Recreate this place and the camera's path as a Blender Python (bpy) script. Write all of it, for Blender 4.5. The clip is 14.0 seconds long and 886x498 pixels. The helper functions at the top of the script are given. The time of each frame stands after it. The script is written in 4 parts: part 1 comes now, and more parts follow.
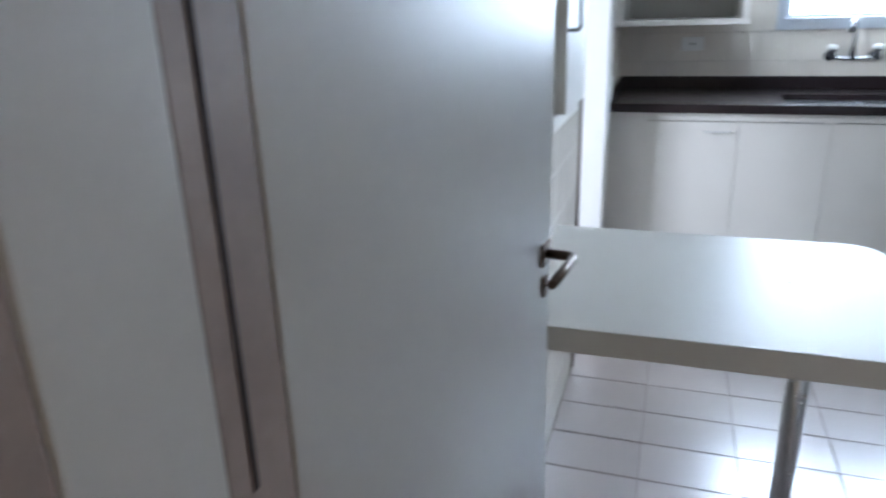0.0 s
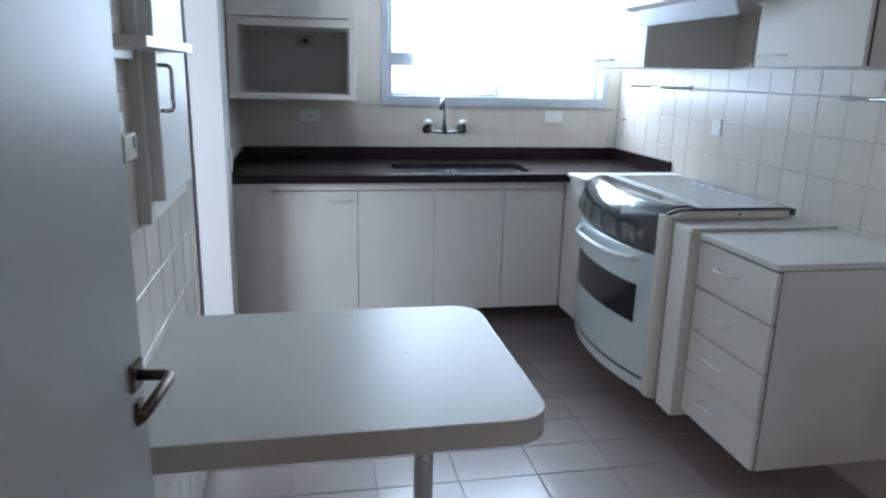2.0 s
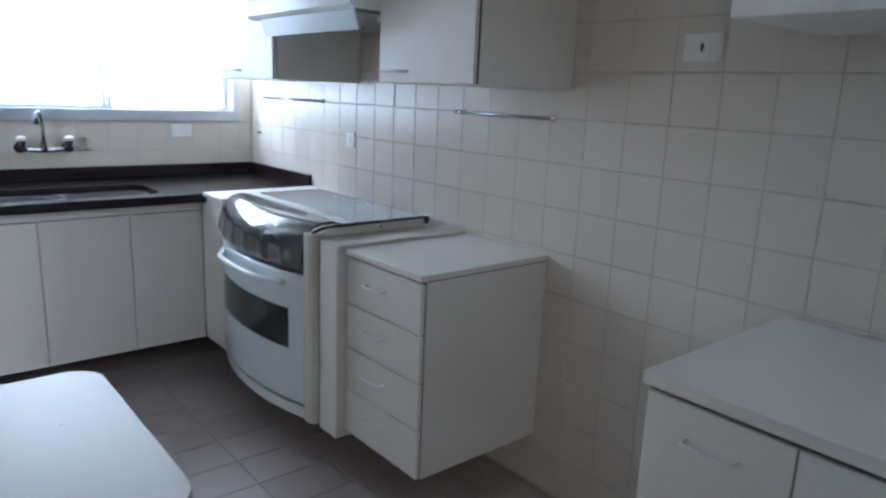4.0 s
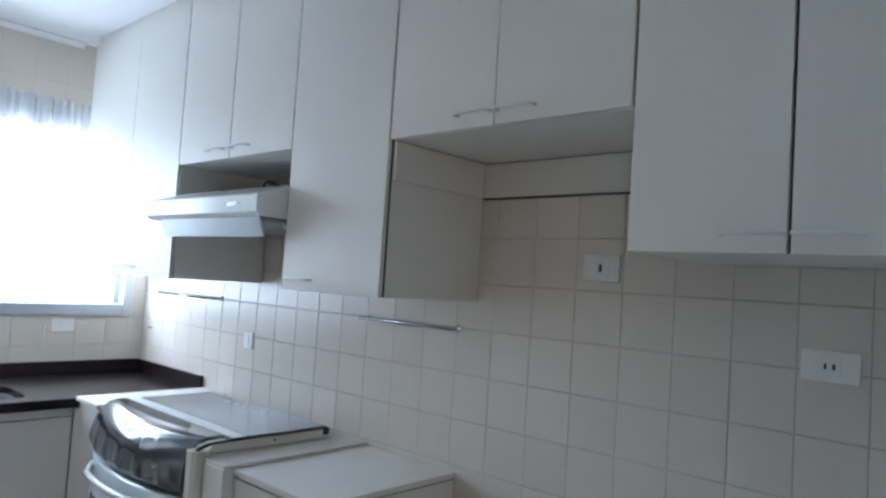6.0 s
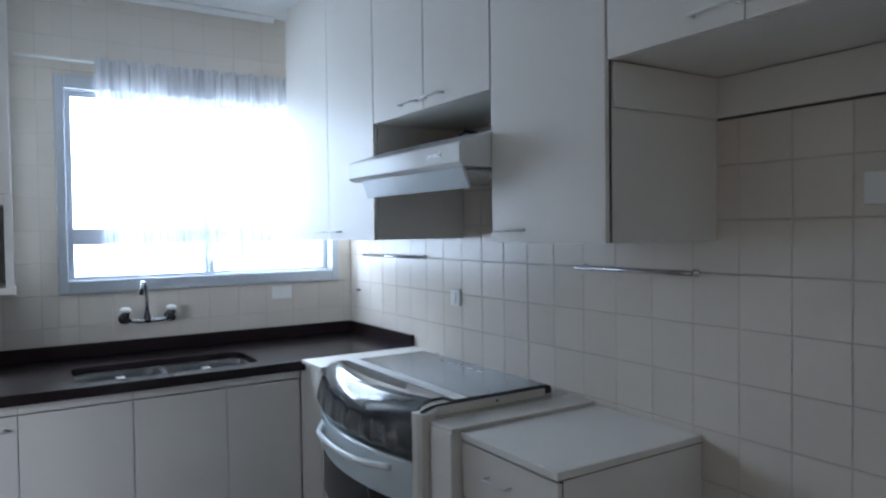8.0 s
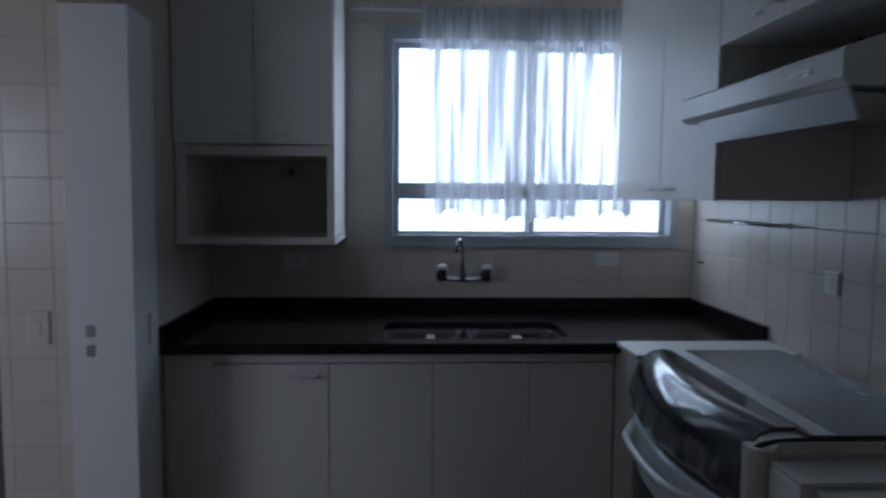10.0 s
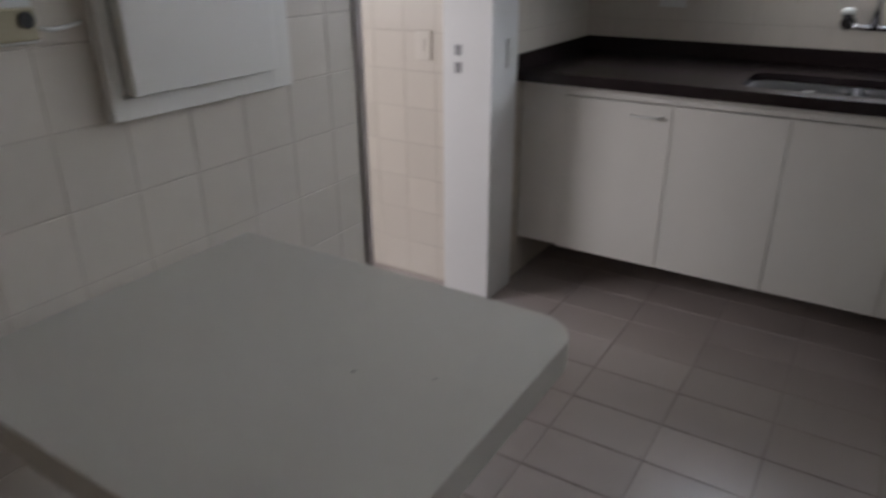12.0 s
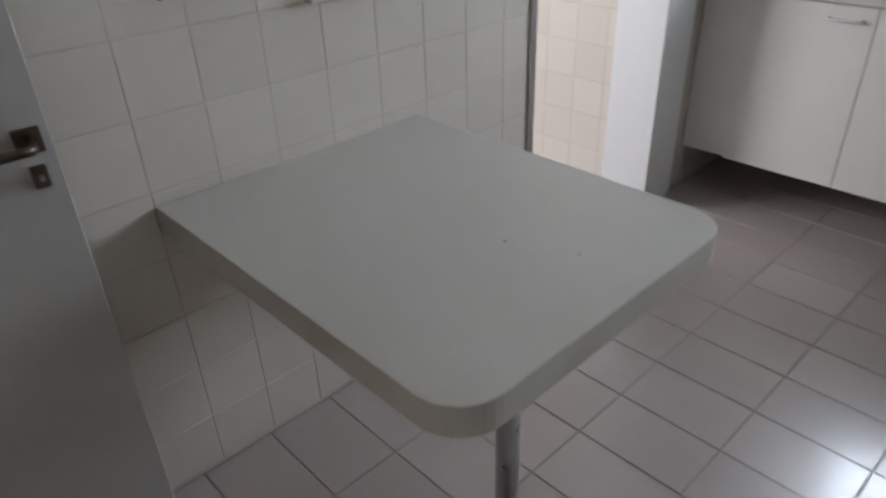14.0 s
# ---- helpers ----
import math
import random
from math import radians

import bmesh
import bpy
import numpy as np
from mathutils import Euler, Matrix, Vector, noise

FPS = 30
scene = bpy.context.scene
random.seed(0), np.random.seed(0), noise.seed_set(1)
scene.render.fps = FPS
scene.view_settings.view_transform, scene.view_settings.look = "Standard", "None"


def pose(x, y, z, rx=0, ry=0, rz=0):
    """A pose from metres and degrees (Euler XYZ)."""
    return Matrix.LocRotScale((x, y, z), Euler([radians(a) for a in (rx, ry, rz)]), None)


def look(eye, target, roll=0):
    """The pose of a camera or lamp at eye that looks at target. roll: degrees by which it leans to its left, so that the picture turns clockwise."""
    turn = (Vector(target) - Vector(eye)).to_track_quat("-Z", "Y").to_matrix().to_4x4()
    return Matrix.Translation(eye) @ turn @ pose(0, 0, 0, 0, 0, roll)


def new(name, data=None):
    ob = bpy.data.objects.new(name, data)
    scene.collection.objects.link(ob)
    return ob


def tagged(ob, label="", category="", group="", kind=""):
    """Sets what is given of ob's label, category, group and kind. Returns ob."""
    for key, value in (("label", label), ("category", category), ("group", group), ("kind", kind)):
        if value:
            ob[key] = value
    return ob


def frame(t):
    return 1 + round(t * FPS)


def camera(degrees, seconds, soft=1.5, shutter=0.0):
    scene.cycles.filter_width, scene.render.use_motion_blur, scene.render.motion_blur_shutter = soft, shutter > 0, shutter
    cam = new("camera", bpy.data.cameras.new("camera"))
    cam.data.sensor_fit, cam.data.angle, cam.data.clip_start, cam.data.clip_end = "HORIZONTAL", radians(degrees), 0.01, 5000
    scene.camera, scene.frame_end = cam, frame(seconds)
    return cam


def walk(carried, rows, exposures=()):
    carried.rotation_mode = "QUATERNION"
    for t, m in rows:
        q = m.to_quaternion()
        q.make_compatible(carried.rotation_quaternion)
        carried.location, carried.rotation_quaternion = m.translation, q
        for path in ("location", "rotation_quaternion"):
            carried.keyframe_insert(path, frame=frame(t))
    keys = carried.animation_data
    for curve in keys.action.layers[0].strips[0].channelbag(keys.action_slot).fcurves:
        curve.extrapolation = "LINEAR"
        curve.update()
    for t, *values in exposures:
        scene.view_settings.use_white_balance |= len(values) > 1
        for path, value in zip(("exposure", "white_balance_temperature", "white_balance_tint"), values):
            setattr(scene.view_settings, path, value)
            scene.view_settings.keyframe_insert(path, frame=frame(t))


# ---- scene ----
cam = camera(65.6, 14.0, soft=2.2, shutter=0.5)
PATH = [
    (0, (-2.009, -4.297, 1.397), (-2.616, -2.508, 0.742), -1.8),
    (0.5, (-1.989, -4.253, 1.416), (-2.247, -2.375, 0.781), -2.5),
    (1, (-2.002, -4.212, 1.424), (-1.872, -2.307, 0.83), -1.5),
    (1.5, (-1.969, -4.203, 1.434), (-1.699, -2.295, 0.897), 0.4),
    (2, (-1.939, -4.187, 1.442), (-1.565, -2.286, 0.945), 1.4),
    (2.5, (-1.883, -4.146, 1.444), (-1.4, -2.263, 0.971), 2.7),
    (3, (-1.862, -4.08, 1.44), (-1.033, -2.33, 0.941), 3.2),
    (3.5, (-1.846, -4.033, 1.451), (-0.744, -2.435, 0.971), 1.8),
    (4, (-1.836, -4.021, 1.455), (-0.574, -2.533, 1.015), 2.4),
    (4.2, (-1.819, -4.017, 1.467), (-0.529, -2.539, 1.077), 2.7),
    (6.3, (-1.784, -3.939, 1.538), (-0.318, -2.586, 1.684), 3.3),
    (6.5, (-1.783, -3.926, 1.538), (-0.38, -2.507, 1.683), 2.8),
    (7, (-1.782, -3.879, 1.524), (-0.494, -2.35, 1.585), 0.2),
    (7.2, (-1.779, -3.846, 1.525), (-0.551, -2.267, 1.548), 0.1),
    (9.3, (-1.54, -3.466, 1.522), (-0.877, -1.582, 1.426), -2.3),
    (9.5, (-1.501, -3.405, 1.512), (-0.999, -1.472, 1.405), -2.1),
    (10, (-1.403, -3.312, 1.501), (-1.3, -1.321, 1.341), 0.5),
    (10.5, (-1.33, -3.262, 1.459), (-1.413, -1.296, 1.1), -0.7),
    (11, (-1.22, -3.203, 1.431), (-1.596, -1.332, 0.832), 0.9),
    (11.5, (-1.196, -3.246, 1.415), (-1.831, -1.504, 0.665), 0.7),
    (12, (-1.064, -3.3, 1.394), (-2.047, -1.756, 0.589), -0.4),
    (12.5, (-1.048, -3.372, 1.374), (-2.218, -2.024, 0.474), -2.3),
    (13, (-1.04, -3.42, 1.377), (-2.185, -2.124, 0.373), -3.6),
    (13.5, (-1.031, -3.435, 1.343), (-2.162, -2.181, 0.272), -4.0),
    (14, (-0.994, -3.383, 1.38), (-2.253, -2.215, 0.355), -2.1),
]
walk(cam, [(t, look(e, a, r)) for t, e, a, r in PATH], exposures=[
    (0.0, 1.06, 5800, 15), (0.5, 1.12, 5800, 15), (1.0, 0.94, 5800, 15), (2.0, 0.43, 5780, 14), (3.0, 0.25, 5780, 16), (4.2, 0.27, 5800, 16), (6.3, 0.4, 5850, 15), (7.2, 0.4, 5850, 15),
    (9.3, -1.98, 5650, 18), (10.0, -2.27, 5700, 19), (11.0, -1.46, 6200, 19), (11.5, -0.82, 6900, 23), (12.5, -0.22, 6850, 21), (13.2, 0.0, 6750, 20), (14.0, 0.27, 6600, 19)])
LAMP_WIN, LAMP_LAUNDRY, FILL_HALL = 71, 44, 7.6

# ---------------------------------------------------------------- light
world = bpy.data.worlds.new("sky")
scene.world = world
world.use_nodes = True
wn = world.node_tree
wn.nodes.clear()
sky = wn.nodes.new("ShaderNodeTexSky")
sky.sky_type = "NISHITA"
sky.sun_disc = False
sky.sun_elevation = radians(50)
sky.sun_rotation = radians(140)
sky.dust_density = 3.0
wbg = wn.nodes.new("ShaderNodeBackground")
wbg.inputs["Strength"].default_value = 0.12
wout = wn.nodes.new("ShaderNodeOutputWorld")
wn.links.new(sky.outputs[0], wbg.inputs[0])
wn.links.new(wbg.outputs[0], wout.inputs[0])

sun_data = bpy.data.lights.new("sun", "SUN")
sun_data.energy, sun_data.angle, sun_data.color = 1.0, radians(12), (1.0, 0.95, 0.88)
sun = new("sun", sun_data)
sun.matrix_world = look((6, -8, 12), (0, 0, 0))


def area_lamp(name, eye, target, w, h, watts, color):
    d = bpy.data.lights.new(name, "AREA")
    d.shape, d.size, d.size_y, d.energy, d.color = "RECTANGLE", w, h, watts, color
    ob = new(name, d)
    ob.matrix_world = look(eye, target)
    return ob


area_lamp("kitchen_daylight", (-0.80, 0.15, 1.762), (-0.80, -2.0, 1.762), 1.36, 0.94, LAMP_WIN, (0.74, 0.89, 1.0))
# The laundry's window is unseen; lamp placed and tilted to brighten its low wall.
area_lamp("laundry_daylight", (-4.12, -2.83, 1.55), (-2.5, -0.93, 0.1), 0.9, 0.9, LAMP_LAUNDRY, (0.88, 0.96, 1.0))
# Added warm fill from the unseen hall, for the drawer side and east wall.
area_lamp("hall_fill", (-2.96, -5.35, 1.6), (0.0, -5.35, 1.6), 1.3, 1.3, FILL_HALL, (1.0, 0.79, 0.53))


# ---------------------------------------------------------------- materials
def material(name, color, rough=0.5, metal=0.0, vary=0.08, scale=6.0, fine=90.0, bump=0.02, spec=0.5, tint=None, island=0.0,
             obj=0.0, coat=0.0, wear=0.03, coat_rough=0.08):
    """A surface with two scales of variation, roughness wear and a fine relief."""
    m = bpy.data.materials.new(name)
    m.use_nodes = True
    nt = m.node_tree
    b = nt.nodes["Principled BSDF"]
    b.inputs["Metallic"].default_value = metal
    b.inputs["Specular IOR Level"].default_value = spec
    b.inputs["Coat Weight"].default_value = coat
    b.inputs["Coat Roughness"].default_value = coat_rough
    tc = nt.nodes.new("ShaderNodeNewGeometry")
    n1 = nt.nodes.new("ShaderNodeTexNoise")
    n1.inputs["Scale"].default_value, n1.inputs["Detail"].default_value = scale, 4.0
    n2 = nt.nodes.new("ShaderNodeTexNoise")
    n2.inputs["Scale"].default_value, n2.inputs["Detail"].default_value = fine, 3.0
    for n in (n1, n2):
        nt.links.new(tc.outputs["Position"], n.inputs["Vector"])
    mix = nt.nodes.new("ShaderNodeMix")
    mix.data_type = "RGBA"
    c = Vector(color)
    t = Vector(tint) if tint else c * (1 - 2.2 * vary)
    mix.inputs[6].default_value = (*(c * (1 + vary)), 1)
    mix.inputs[7].default_value = (*t, 1)
    add = nt.nodes.new("ShaderNodeMath")
    add.operation = "MULTIPLY_ADD"
    add.inputs[1].default_value = 0.75
    sub = nt.nodes.new("ShaderNodeMath")
    sub.operation = "MULTIPLY"
    sub.inputs[1].default_value = 0.25
    nt.links.new(n2.outputs["Fac"], sub.inputs[0])
    nt.links.new(n1.outputs["Fac"], add.inputs[0])
    nt.links.new(sub.outputs[0], add.inputs[2])
    ramp = nt.nodes.new("ShaderNodeMapRange")
    ramp.inputs[1].default_value, ramp.inputs[2].default_value = 0.18, 0.82
    nt.links.new(add.outputs[0], ramp.inputs[0])
    nt.links.new(ramp.outputs[0], mix.inputs[0])
    last = mix.outputs[2]
    for amount, node, out in ((obj, "ShaderNodeObjectInfo", "Random"), (island, "ShaderNodeNewGeometry", "Random Per Island")):
        if amount:
            oi = nt.nodes.new(node)
            hsv = nt.nodes.new("ShaderNodeHueSaturation")
            mr = nt.nodes.new("ShaderNodeMapRange")
            mr.inputs[3].default_value, mr.inputs[4].default_value = 1 - amount, 1 + amount
            nt.links.new(oi.outputs[out], mr.inputs[0])
            nt.links.new(mr.outputs[0], hsv.inputs["Value"])
            nt.links.new(last, hsv.inputs["Color"])
            last = hsv.outputs[0]
    nt.links.new(last, b.inputs["Base Color"])
    rr = nt.nodes.new("ShaderNodeMapRange")
    rr.inputs[3].default_value, rr.inputs[4].default_value = max(0.02, rough - wear), min(1, rough + wear)
    nt.links.new(n1.outputs["Fac"], rr.inputs[0])
    nt.links.new(rr.outputs[0], b.inputs["Roughness"])
    if bump:
        bp = nt.nodes.new("ShaderNodeBump")
        bp.inputs["Strength"].default_value, bp.inputs["Distance"].default_value = bump, 0.01
        nt.links.new(add.outputs[0], bp.inputs["Height"])
        nt.links.new(bp.outputs[0], b.inputs["Normal"])
    return m


TILE = material("wall_tile", (0.64, 0.585, 0.515), 0.27, vary=0.008, scale=1.6, fine=40, bump=0.0, wear=0.004, obj=0.03, island=0.03)
GROUT = material("wall_grout", (0.64, 0.585, 0.515), 0.9, vary=0.0, scale=1.7, fine=26, bump=0.1, tint=(0.29, 0.245, 0.205))
FTILE = material("floor_tile", (0.42, 0.357, 0.333), 0.19, vary=0.018, scale=2.0, fine=220, bump=0.0, wear=0.012, spec=1.0, coat=1.0, coat_rough=0.42, obj=0.06, island=0.05)
GROUTL = material("pale_grout", (0.59, 0.54, 0.475), 0.85, vary=0.0, scale=2.0, fine=30, bump=0.1, tint=(0.45, 0.40, 0.345))
FGROUT = material("floor_grout", (0.35, 0.298, 0.275), 0.9, vary=0.25, scale=6, fine=100, bump=0.1)
LAM = material("white_laminate", (0.74, 0.715, 0.665), 0.40, vary=0.025, scale=2.2, fine=220, bump=0.035)
# White laminate darkened: the shade inside the niche is put into its colour.
LAMSHADE = material("laminate_niche_shade", (0.60, 0.585, 0.54), 0.55, vary=0.04, scale=3, fine=200, bump=0.03)
EDGE = material("dark_joint", (0.10, 0.09, 0.08), 0.8, vary=0.2, bump=0)
PAINT = material("white_paint", (0.76, 0.76, 0.75), 0.55, vary=0.03, scale=1.5, fine=60, bump=0.05)
CEIL = material("ceiling_paint", (0.72, 0.72, 0.71), 0.85, vary=0.02, scale=1.2, fine=70, bump=0.06)
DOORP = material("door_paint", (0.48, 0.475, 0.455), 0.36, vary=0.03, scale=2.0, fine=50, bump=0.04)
JAMB = material("brown_wood_jamb", (0.29, 0.22, 0.185), 0.6, vary=0.18, scale=8, fine=60, bump=0.06)
JAMBP = material("painted_jamb", (0.46, 0.44, 0.405), 0.5, vary=0.04, scale=3, fine=60, bump=0.04)
SEAL = material("dark_seal", (0.03, 0.02, 0.018), 0.95, vary=0.2, bump=0)
GRANITE = material("black_granite", (0.012, 0.008, 0.009), 0.20, vary=0.4, scale=60, fine=420, bump=0.0, tint=(0.022, 0.015, 0.015), spec=0.30)
GUN = material("dark_valve", (0.06, 0.06, 0.065), 0.22, metal=0.8, vary=0.1, bump=0)
STEEL = material("brushed_steel", (0.55, 0.56, 0.57), 0.28, metal=1.0, vary=0.06, scale=14, fine=300, bump=0.02)
DARKCHROME = material("dull_chrome", (0.42, 0.42, 0.44), 0.2, metal=1.0, vary=0.08, bump=0)
CHROME = material("chrome", (0.78, 0.79, 0.80), 0.10, metal=1.0, vary=0.03, bump=0)
ALU = material("painted_aluminium", (0.50, 0.53, 0.57), 0.38, metal=0.35, vary=0.05, scale=4, fine=150, bump=0.02)
BRONZE = material("dark_bronze", (0.16, 0.12, 0.095), 0.30, metal=0.9, vary=0.2, scale=20, bump=0.02)
CREAM = material("cream_enamel", (0.68, 0.66, 0.60), 0.22, vary=0.02, scale=2, fine=40, bump=0.01)
ENAMEL = material("white_enamel", (0.80, 0.82, 0.82), 0.16, vary=0.02, scale=2, fine=40, bump=0.01)
PANELK = material("wrapped_black_panel", (0.065, 0.075, 0.085), 0.15, vary=0.3, scale=9, fine=24, bump=0.22, spec=0.9, coat=0.6)
SINKM = material("sink_steel", (0.15, 0.145, 0.145), 0.36, metal=1.0, vary=0.06, scale=14, fine=300, bump=0.01)
OVEND = material("oven_door_glass", (0.66, 0.74, 0.76), 0.12, vary=0.02, scale=2, bump=0.0)
SMOKE = material("smoked_glass", (0.055, 0.064, 0.073), 0.16, vary=0.2, scale=3, fine=30, bump=0.0, spec=0.6)
OVENGL = material("oven_window", (0.032, 0.035, 0.038), 0.16, vary=0.2, bump=0, spec=0.5)
PULLM = material("pale_pull", (0.76, 0.76, 0.74), 0.3, metal=0.12, vary=0.04, bump=0)
PLASTIC = material("white_plastic", (0.76, 0.76, 0.73), 0.35, vary=0.03, scale=12, bump=0.01)
BEIGE = material("beige_plastic", (0.42, 0.37, 0.25), 0.4, vary=0.06, scale=12, bump=0.01)
BLACK = material("black_plastic", (0.02, 0.02, 0.02), 0.4, vary=0.2, bump=0)
STONE = material("outside_render", (0.55, 0.42, 0.36), 0.85, vary=0.12, scale=1.0, fine=9, bump=0.2)
GROUND = material("outside_ground", (0.20, 0.20, 0.19), 0.9, vary=0.2, scale=0.3, fine=4, bump=0.1)


def glass_material(name, color, rough):
    m = bpy.data.materials.new(name)
    m.use_nodes = True
    b = m.node_tree.nodes["Principled BSDF"]
    b.inputs["Base Color"].default_value = (*color, 1)
    b.inputs["Roughness"].default_value = rough
    b.inputs["Transmission Weight"].default_value = 1.0
    b.inputs["IOR"].default_value = 1.45
    return m


GLASS = glass_material("window_glass", (0.96, 0.98, 0.98), 0.0)


def curtain_material(name, sheer):
    """Sheer lace: diffuse and translucent threads with open gaps."""
    m = bpy.data.materials.new(name)
    m.use_nodes = True
    nt = m.node_tree
    nt.nodes.clear()
    out = nt.nodes.new("ShaderNodeOutputMaterial")
    dif, trl, trp = (nt.nodes.new(k) for k in ("ShaderNodeBsdfDiffuse", "ShaderNodeBsdfTranslucent", "ShaderNodeBsdfTransparent"))
    dif.inputs[0].default_value = (0.82, 0.82, 0.83, 1)
    trl.inputs[0].default_value = (0.34, 0.345, 0.36, 1)
    mix1, mix2 = nt.nodes.new("ShaderNodeMixShader"), nt.nodes.new("ShaderNodeMixShader")
    mix1.inputs[0].default_value = 0.42
    nt.links.new(dif.outputs[0], mix1.inputs[1])
    nt.links.new(trl.outputs[0], mix1.inputs[2])
    geo = nt.nodes.new("ShaderNodeNewGeometry")
    vor = nt.nodes.new("ShaderNodeTexNoise")
    vor.inputs["Scale"].default_value, vor.inputs["Detail"].default_value = 24.0, 3.0
    mr = nt.nodes.new("ShaderNodeMapRange")
    mr.inputs[1].default_value, mr.inputs[2].default_value = 0.42, 0.62
    mr.inputs[3].default_value, mr.inputs[4].default_value = 0.02, sheer
    streak = nt.nodes.new("ShaderNodeMapping")
    streak.inputs["Scale"].default_value = (1.3, 0.2, 0.045)
    nt.links.new(geo.outputs["Position"], streak.inputs["Vector"])
    nt.links.new(streak.outputs[0], vor.inputs["Vector"])
    nt.links.new(vor.outputs["Fac"], mr.inputs[0])
    nt.links.new(mr.outputs[0], mix2.inputs[0])
    nt.links.new(mix1.outputs[0], mix2.inputs[1])
    nt.links.new(trp.outputs[0], mix2.inputs[2])
    nt.links.new(mix2.outputs[0], out.inputs[0])
    return m


LACE = curtain_material("lace_curtain", 0.72)
HEADING = curtain_material("gathered_lace", 0.22)


# ---------------------------------------------------------------- mesh helpers
def root(ob):
    while ob.parent:
        ob = ob.parent
    return ob


def thing(name, at, label, category, group="", kind=""):
    """An Empty at the thing's base, under which its parts are hung."""
    ob = new(name)
    ob.empty_display_size = 0.05
    ob.location = at
    return tagged(ob, label, category, group, kind)


def part(name, bm, mat, parent=None, label=""):
    """Links a bmesh in world coordinates as one mesh object, under a thing or a part if one is given."""
    if parent is not None:
        bmesh.ops.translate(bm, verts=bm.verts, vec=-root(parent).location)
    me = bpy.data.meshes.new(name)
    bm.to_mesh(me)
    bm.free()
    for m in (mat if isinstance(mat, (list, tuple)) else [mat]):
        me.materials.append(m)
    ob = new(name, me)
    if parent is not None:
        ob.parent = parent
    if label:
        ob["label"] = label
    return ob


def solo(name, bm, mat, label, category, group="", kind=""):
    """A thing that is one mesh: its origin is set at the middle of its base."""
    xs, ys, zs = zip(*[v.co for v in bm.verts])
    base = Vector(((min(xs) + max(xs)) / 2, (min(ys) + max(ys)) / 2, min(zs)))
    bmesh.ops.translate(bm, verts=bm.verts, vec=-base)
    ob = part(name, bm, mat)
    ob.location = base
    return tagged(ob, label, category, group, kind)


def add_box(bm, x0, x1, y0, y1, z0, z1, bevel=0.0, seg=2):
    """A box, with rounded edges if a bevel is given, added to bm."""
    x0, x1 = sorted((x0, x1))
    y0, y1 = sorted((y0, y1))
    z0, z1 = sorted((z0, z1))
    t = bmesh.new()
    bmesh.ops.create_cube(t, size=1.0)
    bmesh.ops.scale(t, verts=t.verts, vec=(x1 - x0, y1 - y0, z1 - z0))
    bmesh.ops.translate(t, verts=t.verts, vec=((x0 + x1) / 2, (y0 + y1) / 2, (z0 + z1) / 2))
    if bevel:
        bmesh.ops.bevel(t, geom=t.edges[:], offset=bevel, segments=seg, profile=0.5, affect="EDGES")
    me = bpy.data.meshes.new("tmp")
    t.to_mesh(me)
    t.free()
    bm.from_mesh(me)
    bpy.data.meshes.remove(me)
    return bm


def box(*a, bevel=0.0, seg=2):
    return add_box(bmesh.new(), *a, bevel=bevel, seg=seg)


def tube(points, radius, sides=12, caps=True):
    """A round bar that follows the points."""
    bm = bmesh.new()
    pts = [Vector(p) for p in points]
    rings = []
    ref = None
    for i, p in enumerate(pts):
        d = (pts[min(i + 1, len(pts) - 1)] - pts[max(i - 1, 0)]).normalized()
        if ref is None:
            ref = d.orthogonal().normalized()
        u = (ref - d * ref.dot(d)).normalized()
        ref = u
        v = d.cross(u)
        r = radius[i] if isinstance(radius, (list, tuple)) else radius
        rings.append([bm.verts.new(p + (u * math.cos(a) + v * math.sin(a)) * r)
                      for a in (2 * math.pi * k / sides for k in range(sides))])
    for a, b in zip(rings, rings[1:]):
        for k in range(sides):
            f = bm.faces.new((a[k], a[(k + 1) % sides], b[(k + 1) % sides], b[k]))
            f.smooth = True
    if caps:
        bm.faces.new(rings[0][::-1])
        bm.faces.new(rings[-1])
    bmesh.ops.recalc_face_normals(bm, faces=bm.faces[:])
    return bm


def prism(outline, z0, z1, bevel=0.0):
    """An upright prism over an outline in plan."""
    bm = bmesh.new()
    f = bm.faces.new([bm.verts.new((x, y, z0)) for x, y in outline])
    r = bmesh.ops.extrude_face_region(bm, geom=[f])
    bmesh.ops.translate(bm, verts=[v for v in r["geom"] if isinstance(v, bmesh.types.BMVert)], vec=(0, 0, z1 - z0))
    bmesh.ops.recalc_face_normals(bm, faces=bm.faces[:])
    if bevel:
        es = [e for e in bm.edges if abs(e.verts[0].co.z - e.verts[1].co.z) < 1e-6]
        bmesh.ops.bevel(bm, geom=es, offset=bevel, segments=3, profile=0.5, affect="EDGES")
    return bm


def pull(parent, p, axis, length, out, r=0.004, mat=None, name="handle"):
    """A bar pull of two feet and a grip; axis: the way of the grip; out: the way off the face."""
    a, o, p = Vector(axis), Vector(out), Vector(p)
    e = 0.028
    c0, c1 = p - a * (length / 2), p + a * (length / 2)
    pts = [c0, c0 + o * (e - 0.009), c0 + o * (e - 0.003) + a * 0.003, c0 + o * e + a * 0.010,
           c1 + o * e - a * 0.010, c1 + o * (e - 0.003) - a * 0.003, c1 + o * (e - 0.009), c1]
    return part(name, tube(pts, r, 8), mat or PULLM, parent, "slim pale bar pull")


